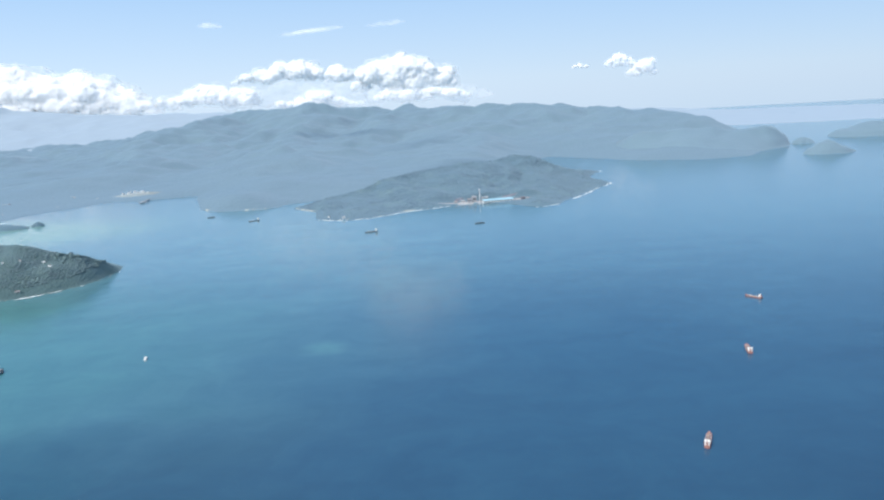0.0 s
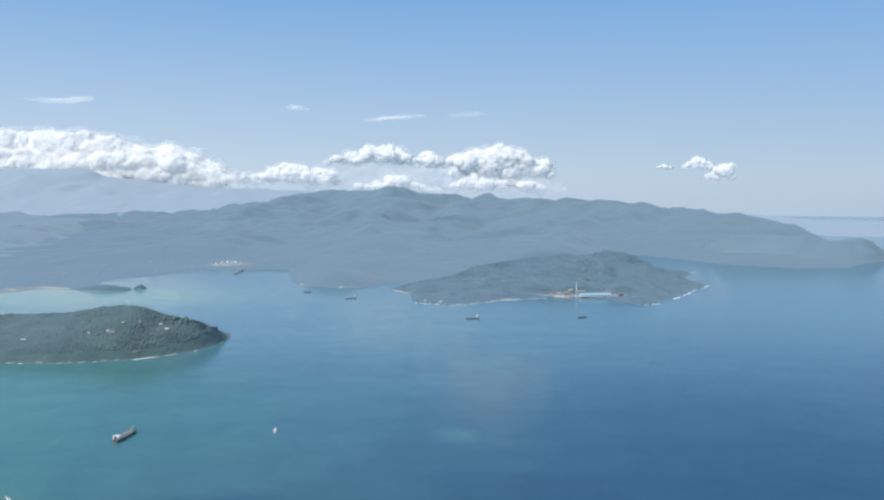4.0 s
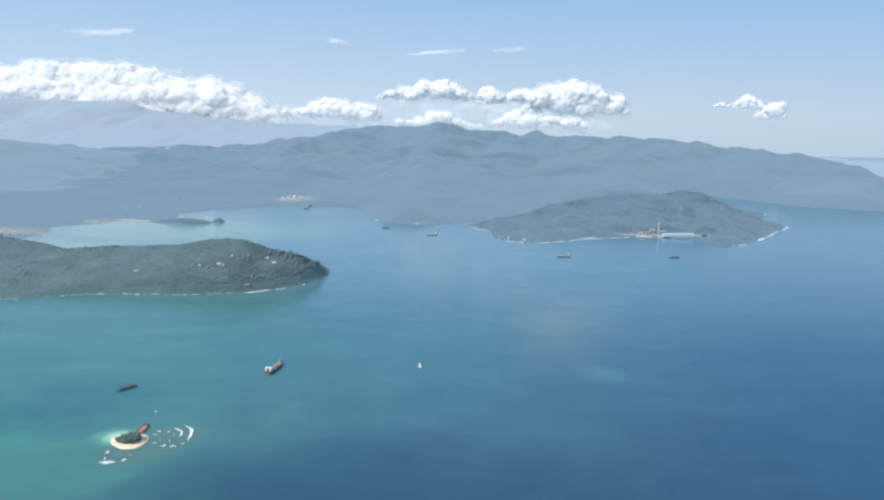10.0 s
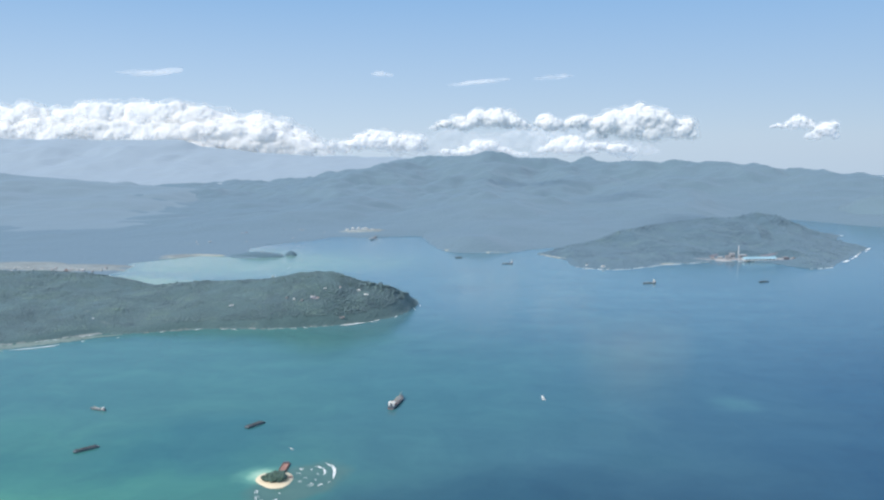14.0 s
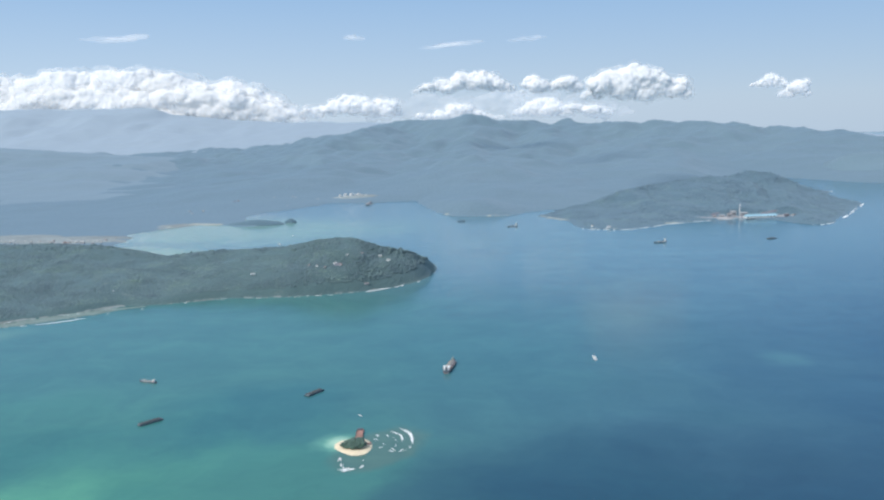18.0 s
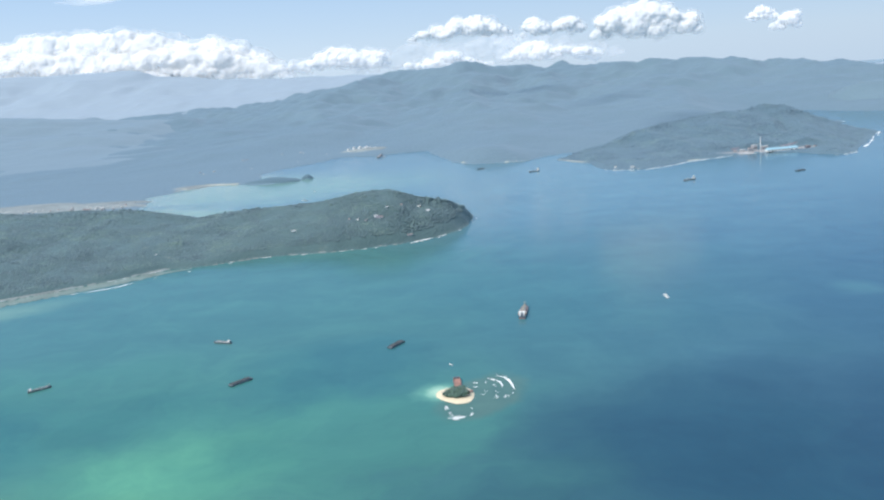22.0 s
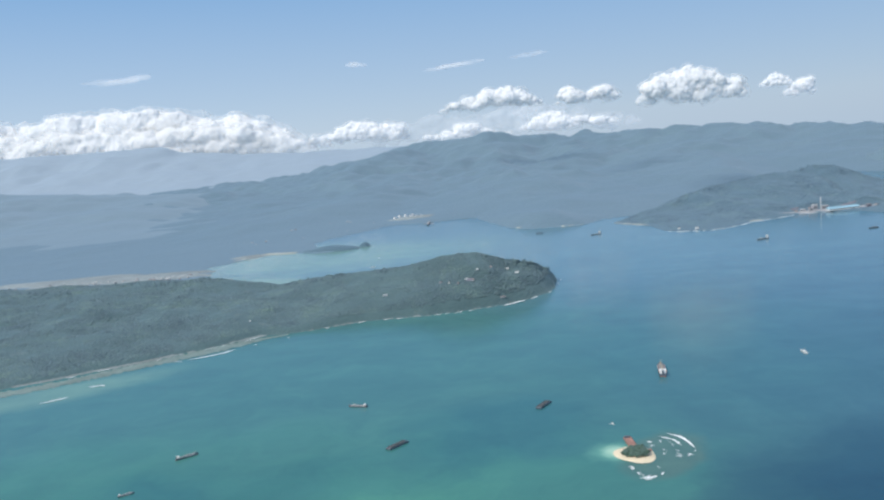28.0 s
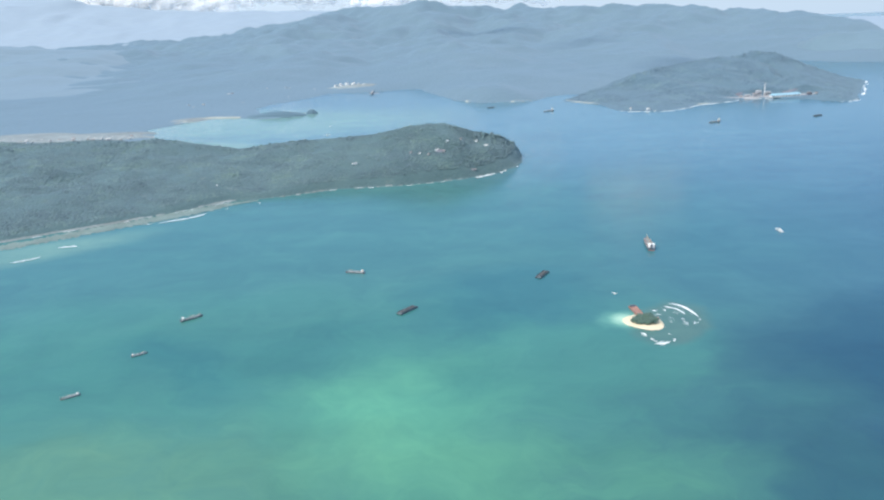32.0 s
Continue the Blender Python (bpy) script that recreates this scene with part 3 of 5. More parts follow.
def coast_height(x, y):
    d = inside(x + 6 * fbm(x, y, 50, 3, 210), y + 6 * fbm(x, y, 50, 3, 211), COAST_SHORE)
    far, top = along(x, y, COAST_RIDGE)
    dd = np.clip(d, 0, None)
    u = dd / (dd + far + 1e-6)
    h = top * u ** 0.75 * (1 - 0.25 * spurs(x, y, COAST_RIDGE, 60, 217) * np.clip((1 - u) * 2.5, 0, 1))
    h = h + 4.0 * fbm(x, y, 80, 4, 215, ridged=True) * np.clip(u * 2.5, 0, 1) * np.clip((1.1 - u) * 2, 0.25, 1)
    return np.where(d > 0, 0.5 + np.maximum(h, 0), d * 0.09)


# These hills take their haze from the forest colour.
coast_hills = relief("coast_hills", (410, 900, 1670, 2140), 7.0, coast_height, FOREST_COAST_HAZED)
tagged(coast_hills, "wooded hills along the farther coast, painted hazy blue", "hills", kind="structure")

# ---- the near headland ----
HEAD_SHORE = [(-1500, 330), (-1000, 395), (-800, 470), (-695, 527), (-666, 542), (-645, 558), (-629, 567), (-608, 581), (-591, 595), (-567, 615), (-544, 634), (-506, 644),
              (-464, 664), (-416, 667), (-382, 677), (-361, 683), (-332, 703), (-315, 726), (-305, 756), (-302, 785), (-307, 812), (-330, 838), (-380, 850), (-450, 846),
              (-520, 836), (-592, 850), (-640, 872), (-680, 905), (-740, 950), (-1500, 1000)]
HEAD_RIDGE = [(-1500, 720, 40), (-1100, 740, 34), (-900, 760, 27), (-760, 775, 25), (-700, 785, 26), (-647, 790, 25.5), (-595, 772, 22.5), (-562, 762, 18.5), (-511, 760, 24),
              (-460, 755, 27), (-435, 752, 30), (-406, 748, 36), (-375, 748, 37), (-346, 751, 28), (-325, 760, 22.5), (-312, 774, 15), (-306, 785, 8)]


def head_height(x, y):
    d = inside(x + 3 * fbm(x, y, 25, 3, 90), y + 3 * fbm(x, y, 25, 3, 91), HEAD_SHORE)
    far, top = along(x, y, HEAD_RIDGE)
    u = np.clip(d, 0, None) / (np.clip(d, 0, None) + far + 1e-6)
    h = top * u ** 0.62
    h = h * (1 - 0.22 * spurs(x, y, HEAD_RIDGE, 46, 197) * np.clip((1 - u) * 2.5, 0, 1))
    h = h + (3.0 * fbm(x, y, 75, 4, 95, ridged=True) + 0.7 * fbm(x, y, 14, 3, 99)) * np.clip(u * 3, 0, 1) * np.clip((1.15 - u) * 2, 0.2, 1)
    return np.where(d > 0, 0.5 + np.maximum(h, 0), d * 0.09)


headland = relief("headland", (-1150, -294, 370, 990), 3.0, head_height, FOREST_NEAR_HAZED)
tagged(headland, "long green forested headland with a narrow pale shore", "headland", kind="structure")

# ---- the cape across the bay ----
CAPE_SHORE = [(-192, 1203), (-170, 1170), (-150, 1145), (-142, 1080), (-132, 1064), (-97, 1051), (-72, 1062), (-55, 1075), (-32, 1100), (6, 1118), (56, 1146), (90, 1141), (115, 1128),
              (135, 1098), (155, 1076), (180, 1092), (205, 1140), (227, 1174), (260, 1240), (300, 1300), (290, 1340), (284, 1420), (326, 1503), (285, 1500), (240, 1540),
              (100, 1560), (-40, 1480), (-110, 1330), (-150, 1250)]
CAPE_RIDGE = [(-186, 1207, 2), (-130, 1245, 11), (-92, 1268, 17), (-60, 1290, 27), (-24, 1314, 32), (32, 1342, 38), (88, 1364, 42), (116, 1376, 39), (154, 1390, 47), (186, 1376, 44),
              (216, 1356, 30), (245, 1337, 17), (290, 1306, 2)]


def cape_height(x, y):
    d = inside(x + 4 * fbm(x, y, 40, 3, 110), y + 4 * fbm(x, y, 40, 3, 111), CAPE_SHORE)
    far, top = along(x, y, CAPE_RIDGE)
    dd = np.clip(d, 0, None)
    u = dd / (dd + far + 1e-6)
    h = top * u ** 0.70 * (1 - 0.32 * spurs(x, y, CAPE_RIDGE, 52, 117) * np.clip((1 - u) * 2.5, 0, 1))
    h = h + (4.0 * fbm(x, y, 95, 4, 115, ridged=True) + 0.8 * fbm(x, y, 18, 3, 119)) * np.clip(u * 2.5, 0, 1) * np.clip((1.1 - u) * 2, 0.15, 1)
    # the levelled yard of the works
    yard = np.clip(1.9 - np.hypot((x - 95) / 56, (y - 1150) / 15), 0, 1) / 0.9
    h = h + (1.2 - h) * np.clip(yard, 0, 1)
    return np.where(d > 0, 0.5 + np.maximum(h, 0), d * 0.09)


cape = relief("cape", (-205, 340, 1040, 1580), 4.0, cape_height, FOREST_CAPE_HAZED)
tagged(cape, "hilly forested cape with surf along its foot", "cape", kind="structure")


# ---- islets ----
def islet(x, y, rx, ry, top, seed, mat, label):
    def height(px, py):
        r = np.hypot((px - x) / rx, (py - y) / ry) + 0.25 * fbm(px, py, rx * 0.7, 3, seed)
        return np.where(r < 1, top * np.clip(1 - r, 0, 1) ** 0.6 + 0.4 + 0.08 * top * fbm(px, py, rx * 0.3, 3, seed + 5), (1 - r) * 3)
    ob = relief("islet", (x - rx * 1.6, x + rx * 1.6, y - ry * 1.6, y + ry * 1.6), min(rx, ry) / 12, height, mat)
    return tagged(ob, label, "islet", kind="structure")


islet(-549, 1166, 9, 8, 6, 130, FOREST_CAPE_HAZED, "small round wooded islet beside the spit")
islet(-592, 1148, 42, 14, 7, 134, FOREST_CAPE_HAZED, "low wooded islet at the end of the spit")
# The three outer islets carry the coast's painted haze colour too.
islet(812, 1622, 50, 34, 25, 140, FOREST_COAST_HAZED, "wooded islet off the coast, painted hazy blue")
islet(1140, 2050, 110, 60, 34, 150, FOREST_COAST_HAZED, "long wooded island far down the coast, painted hazy blue")
islet(892, 1900, 26, 22, 15, 160, FOREST_COAST_HAZED, "small wooded islet between larger islands, painted hazy blue")


# ---- tree canopy ----
def canopy(name, bounds, spacing, size, height, shore, gap, mat, seed, label, ridge):
    """Tree crowns side by side over the land: one low uneven dome each."""
    rs = np.random.RandomState(seed)
    x0, x1, y0, y1 = bounds
    xs, ys = np.meshgrid(np.arange(x0, x1, spacing), np.arange(y0, y1, spacing))
    xs, ys = xs.ravel(), ys.ravel()
    xs = xs + rs.uniform(-0.6, 0.6, xs.size) * spacing
    ys = ys + rs.uniform(-0.6, 0.6, ys.size) * spacing
    keep = (inside(xs, ys, shore) > gap) & (fbm(xs, ys, 55, 3, seed + 3) > -0.9)
    xs, ys = xs[keep], ys[keep]
    zs = height(xs, ys)
    up = zs > 0.9
    xs, ys, zs = xs[up], ys[up], zs[up]
    n = xs.size
    tops = [(0, 0, 1.0)]
    tops += [(0.62 * math.cos(a), 0.62 * math.sin(a), 0.72) for a in np.arange(5) * math.tau / 5]
    tops += [(1.0 * math.cos(a + 0.5), 1.0 * math.sin(a + 0.5), 0.0) for a in np.arange(6) * math.tau / 6]
    unit = np.array(tops)
    faces = [(0, 1 + i, 1 + (i + 1) % 5) for i in range(5)]
    low = [6 + i for i in range(6)]
    faces += [(1, 6, 7), (1, 7, 2), (2, 7, 8), (2, 8, 3), (3, 8, 9), (3, 9, 4), (4, 9, 10), (4, 10, 5), (5, 10, 11), (5, 11, 1), (1, 11, 6)]
    faces = np.array(faces)
    stand = 1 + 0.30 * fbm(xs, ys, 34, 4, seed + 9) + 0.35 * fbm(xs, ys, 9 * size, 2, seed + 15)
    r = size * rs.uniform(0.6, 1.35, n) * stand
    tall = size * rs.uniform(0.36, 0.58, n) * stand ** 1.5
    crest, _ = along(xs, ys, ridge)
    giant = (rs.rand(n) < 0.06) & (crest < 12)  # tall trees standing out along the crest
    r, tall = np.where(giant, r * 1.5, r), np.where(giant, tall * 2.4, tall)
    v = np.repeat(unit[None], n, 0)
    v = v * rs.uniform(0.72, 1.25, (n, 12, 3))
    spin = rs.uniform(0, math.tau, n)[:, None]
    vx, vy = v[..., 0] * np.cos(spin) - v[..., 1] * np.sin(spin), v[..., 0] * np.sin(spin) + v[..., 1] * np.cos(spin)
    verts = np.stack((vx * r[:, None] + xs[:, None], vy * r[:, None] + ys[:, None], v[..., 2] * tall[:, None] + zs[:, None] - 0.22 * size), -1).reshape(-1, 3)
    allf = (faces[None] + 12 * np.arange(n)[:, None, None]).reshape(-1, 3)
    return tagged(obj(name, verts.tolist(), allf.tolist(), mat), label, "forest", kind="stuff")


canopy("headland_forest", (-1050, -295, 420, 960), 1.75, 1.35, head_height, HEAD_SHORE, 6.5, CROWNS_HAZED, 200, "dense dark green tropical tree crowns on the headland", HEAD_RIDGE)
canopy("cape_forest", (-200, 330, 1045, 1500), 3.0, 1.9, cape_height, CAPE_SHORE, 7.0, CROWNS_CAPE_HAZED, 210, "tree crowns on the hills of the cape, haze blue in their colour", CAPE_RIDGE)


# ---- shores and surf ----
def ribbon(line, widths, seed, z, ragged=0.4, step=1.2, drop=0.06):
    """Points of an uneven strip along a plan line: vertices and faces, domed by the drop of its edges."""
    rs = random.Random(seed)
    pts = []
    for (ax, ay), (bx, by) in zip(line[:-1], line[1:]):
        k = max(2, int(math.hypot(bx - ax, by - ay) / step))
        pts += [(ax + (bx - ax) * i / k, ay + (by - ay) * i / k, math.atan2(by - ay, bx - ax)) for i in range(k)]
    n = len(pts)
    v, f = [], []
    for i, (x, y, a) in enumerate(pts):
        s = i / max(1, n - 1)
        w = widths * min(1, 5 * s + 0.15, 5 * (1 - s) + 0.15)
        l_, r_ = w * rs.uniform(1 - ragged, 1 + ragged), w * rs.uniform(1 - ragged, 1 + ragged)
        nx, ny = -math.sin(a), math.cos(a)
        v += [(x + nx * l_, y + ny * l_, z - drop), (x, y, z + 0.05), (x - nx * r_, y - ny * r_, z - drop)]
        if i:
            b = 3 * i
            f += [(b - 3, b, b + 1, b - 2), (b - 2, b + 1, b + 2, b - 1)]
    return v, f


def strips(name, items, z, mat, label, category, ragged=0.45, kind="stuff"):
    verts, faces = [], []
    for i, (line, w) in enumerate(items):
        v, f = ribbon(line, w, 31 * i + 7, z, ragged, 1.2, z + 0.1 if category == "beach" else 0.06)
        faces += [tuple(k + len(verts) for k in q) for q in f]
        verts += v
    return tagged(obj(name, verts, faces, mat), label, category, kind=kind)


def along_shore(shore, start, end, offset, seed, odds, longest, width):
    """Broken bits of surf on the seaward side of a stretch of shore."""
    rs = random.Random(seed)
    items = []
    ring = shore[start:end]
    for (ax, ay), (bx, by) in zip(ring[:-1], ring[1:]):
        d = math.hypot(bx - ax, by - ay)
        ux, uy = (bx - ax) / d, (by - ay) / d
        s = 0.0
        while s < d:
            e = min(d, s + rs.uniform(2, longest))
            if rs.random() < odds:
                o = offset + rs.uniform(-0.8, 0.8)
                items.append(([(ax + ux * s + uy * o, ay + uy * s - ux * o), (ax + ux * (s + e) / 2 + uy * (o + rs.uniform(-0.5, 0.5)), ay + uy * (s + e) / 2 - ux * o),
                               (ax + ux * e + uy * o, ay + uy * e - ux * o)], width * rs.uniform(0.5, 1.3)))
            s = e + rs.uniform(0.5, 4)
    return items


strips("headland_beach", [([(-720, 515), (-695, 528), (-666, 543), (-645, 559), (-629, 568), (-608, 582), (-591, 596), (-567, 616), (-544, 635), (-506, 645), (-464, 665), (-416, 668), (-382, 678), (-361, 684), (-332, 704)], 3.2)],
       0.7, paint("shore_rock", (0.25, 0.285, 0.285), 0.9, 0.45, 0.12), "narrow grey sand and rock shore below the trees", "beach", 0.5, "structure")
strips("reef_flat", [([(-720, 495), (-690, 512), (-660, 528), (-640, 543), (-617, 562), (-592, 580), (-567, 600), (-546, 620), (-520, 634)], 7.5)], 0.14,
       paint("reef_rock", (0.20, 0.27, 0.25), 0.8, 0.35, 0.2), "grey-green exposed reef flat along the shore", "reef", 0.35, "structure")
strips("headland_surf", [([(-580, 573), (-566, 581), (-558, 587), (-551, 596)], 0.9), ([(-588, 569), (-582, 572)], 0.5), ([(-541, 606), (-538, 608)], 0.7),
                         ([(-520, 622), (-517, 624)], 0.6), ([(-642, 489), (-635, 494), (-628, 500)], 0.8), ([(-626, 519), (-618, 521), (-614, 520)], 0.9),
                         ([(-352, 684), (-344, 690), (-338, 696), (-332, 701)], 1.2), ([(-326, 707), (-322, 713)], 0.9)]
       + along_shore(HEAD_SHORE, 3, 11, 3.4, 5, 0.4, 14, 0.5) + along_shore(HEAD_SHORE, 11, 20, 3.6, 6, 0.25, 10, 0.55), 0.24, FOAM, "broken white surf along the headland shore", "surf")
strips("cape_surf", along_shore(CAPE_SHORE, 3, 12, 5.0, 8, 0.85, 40, 1.3) + along_shore(CAPE_SHORE, 13, 20, 4.5, 19, 0.6, 34, 1.5)
       + [([(286, 1282), (296, 1296), (304, 1308)], 3.0), ([(322, 1500), (332, 1506)], 2.5)], 0.24, FOAM, "white surf breaking at the foot of the cape", "surf")
strips("cape_beach", [([(-190, 1203), (-168, 1172), (-150, 1149)], 3.0), ([(-130, 1067), (-97, 1054), (-72, 1065), (-55, 1078), (-32, 1103), (6, 1121), (40, 1140)], 3.2)], 0.95, BEACH,
       "pale sand beach under the cape's trees", "beach", 0.4, "structure")
strips("promontory_beach", [([(-330, 1240), (-296, 1222), (-262, 1216), (-240, 1218), (-218, 1258)], 5.0), ([(-720, 1102), (-691, 1158), (-642, 1148)], 4.0)], 1.7, BEACH, "grey strand round the inner bay", "beach", 0.4, "structure")


# ---- the sand island ----
def sand_height(x, y):
    r = np.hypot((x + 297.3) / 8.8, (y - 355.2) / 8.6)
    a = np.arctan2(y - 355.3, x + 296.9)
    r = r * (1 + 0.10 * np.sin(a * 2 + 0.6) + 0.06 * np.sin(a * 3 + 2.0)) + 0.05 * fbm(x, y, 4, 3, 300)
    return np.where(r < 1, 0.12 + 1.0 * np.clip(1 - r, 0, 1) ** 0.8, (1 - r) * 1.5)


isle = relief("sand_island", (-312, -282, 341, 371), 0.4, sand_height, SAND)
tagged(isle, "tiny island ringed by bright coral sand", "island", kind="structure")


def tree(x, y, h, seed):
    rs = random.Random(seed)
    base = new("tree")
    base.location = (x, y, float(sand_height(np.array([x]), np.array([y]))[0]) - 0.1)
    part("trunk", rod(0, 0, 0, 0.10 * h / 2, 0.05 * h / 2, h * 0.6, 6), BARK, base)
    v, f = [], []
    for k in range(9):
        bm = bmesh.new()
        bmesh.ops.create_icosphere(bm, subdivisions=1, radius=h * rs.uniform(0.2, 0.34))
        off = Vector((rs.gauss(0, 0.22) * h, rs.gauss(0, 0.22) * h, h * rs.uniform(0.45, 0.92)))
        for vert in bm.verts:
            vert.co = vert.co * rs.uniform(0.7, 1.3) + off
        bm.verts.index_update()
        f += [tuple(q.index + len(v) for q in face.verts) for face in bm.faces]
        v += [tuple(q.co) for q in bm.verts]
        bm.free()
    obj("crown", v, f, PALM, True, base)
    return tagged(base, "leafy dark green tree on the sand island", "tree", "trees on the sand island")


rs = random.Random(12)
kinds = [tree(-297.0, 353.5, 1.3, 1), tree(-294.5, 355.5, 1.5, 2), tree(-299.0, 353.0, 1.2, 3), tree(-293.0, 355.0, 1.4, 4)]
for i in range(150):
    a, q = rs.uniform(0, math.tau), math.sqrt(rs.random())
    x, y = -297.5 + 5.3 * q * math.cos(a), 354.4 + (4.6 + 0.9 * q * math.cos(a)) * q * math.sin(a)
    z = float(sand_height(np.array([x]), np.array([y]))[0]) - 0.1
    tall = 0.75 + 0.45 * (1 - abs(x + 293.5) / 9)
    copy_thing(kinds[i % 4], pose(x, y, z, 0, 0, rs.uniform(0, 360)) @ Matrix.Scale(tall * rs.uniform(1.05, 1.5), 4))


def froth(items, seed):
    """Each breaker drawn out into a crest and thinner, broken strands behind it."""
    rs_ = random.Random(seed)
    out = []
    for line, w in items:
        out.append((line, 0.55 * w))
        for k in range(4):
            ox, oy = rs_.gauss(0, 0.8) * w, rs_.gauss(0, 0.8) * w
            a, b_ = sorted((rs_.random(), rs_.random()))
            pts = []
            for u in (a, (a + b_) / 2, b_):
                q = u * (len(line) - 1)
                n0 = min(int(q), len(line) - 2)
                (x0, y0), (x1, y1) = line[n0], line[n0 + 1]
                pts.append((x0 + (x1 - x0) * (q - n0) + ox, y0 + (y1 - y0) * (q - n0) + oy))
            if math.dist(pts[0], pts[2]) > 0.4:
                out.append((pts, w * rs_.uniform(0.14, 0.34)))
    return out


strips("island_surf", froth([([(-279.8, 377.1), (-276.6, 374.1), (-274.0, 371.3), (-272.0, 363.8), (-271.2, 357.1)], 0.7), ([(-283.6, 373.0), (-278.8, 369.9), (-277.3, 366.1), (-276.4, 360.7)], 0.42),
                       ([(-275.2, 352.6), (-273.4, 351.2)], 1.0), ([(-281, 351.0), (-278, 350.6)], 0.9), ([(-290, 368.3), (-287, 367.8)], 0.6), ([(-301.4, 343), (-299.6, 339.6)], 0.45),
                       ([(-299.2, 336.6), (-297.6, 334.4)], 0.5), ([(-297.6, 330.2), (-294.6, 330.8), (-291.2, 332.2)], 1.15), ([(-290.6, 332.6), (-288.8, 335.8)], 0.6),
                       ([(-290.6, 340.8), (-289.3, 340.0)], 0.5), ([(-286, 354.4), (-284.4, 353.8)], 0.4), ([(-279.6, 357.8), (-278.4, 355.6)], 0.7), ([(-284.8, 368.4), (-283, 367.7)], 0.45),
                       ([(-289.2, 363.6), (-287.6, 362.8)], 0.5), ([(-281, 366), (-279.6, 363)], 0.4), ([(-284.6, 358.8), (-283.7, 357.4)], 0.35),
                             ([(-301.8, 342), (-300.6, 338.4)], 0.3), ([(-298.8, 334), (-296.6, 331.6)], 0.4), ([(-289.6, 333.6), (-288.4, 336)], 0.35),
                             ([(-280.2, 353.6), (-278.4, 351)], 0.4), ([(-276.4, 350.2), (-274.4, 350.8)], 0.35), ([(-272.4, 354), (-271.6, 357)], 0.35)], 41), 0.16, FOAM,
       "white breakers on the reef round the sand island", "surf", 0.6)


# ---- ships ----
def half_beam(s, w, full):
    """Half width of the deck at s (0 stern, 1 bow)."""
    if s > full:
        k = (s - full) / (1 - full)
        return w * max(0.02, 1 - k ** 2.2)
    return w * (0.86 + 0.14 * min(1, s / 0.12))


def hull_mesh(length, beam, z0, z1, flare, full, rise):
    bm = bmesh.new()
    n = 14
    rows = []
    for i in range(n + 1):
        s = i / n
        x = (s - 0.5) * length
        w = half_beam(s, beam / 2, full)
        top = z1 + rise * max(0.0, (s - 0.72) / 0.28) ** 2 + 0.25 * rise * max(0.0, (0.2 - s) / 0.2)
        rows.append([bm.verts.new((x - 0.03 * length * (1 - flare) * (s > 0.9), side * w * k, z)) for side, k, z in ((1, 1, top), (1, flare, z0), (-1, flare, z0), (-1, 1, top))])
    for a, b in zip(rows[:-1], rows[1:]):
        for j in range(3):
            bm.faces.new((a[j], b[j], b[j + 1], a[j + 1]))
        bm.faces.new((a[3], b[3], b[0], a[0]))
    bm.faces.new(rows[0])
    bm.faces.new(rows[-1][::-1])
    bmesh.ops.recalc_face_normals(bm, faces=bm.faces)
    return bm


def deck_mesh(length, beam, z, full, thick):
    bm = bmesh.new()
    n = 14
    left, right = [], []
    for i in range(n + 1):
        s = i / n
        w = half_beam(s, beam / 2, full) * 0.93
        x = (s - 0.5) * length * 0.985
        left.append((x, w))
        right.append((x, -w))
    ring = left + right[::-1]
    lo = [bm.verts.new((x, y, z)) for x, y in ring]
    hi = [bm.verts.new((x, y, z + thick)) for x, y in ring]
    bm.faces.new(hi)
    bm.faces.new(lo[::-1])
    for i in range(len(ring)):
        j = (i + 1) % len(ring)
        bm.faces.new((lo[i], lo[j], hi[j], hi[i]))
    bmesh.ops.recalc_face_normals(bm, faces=bm.faces)
    return bm


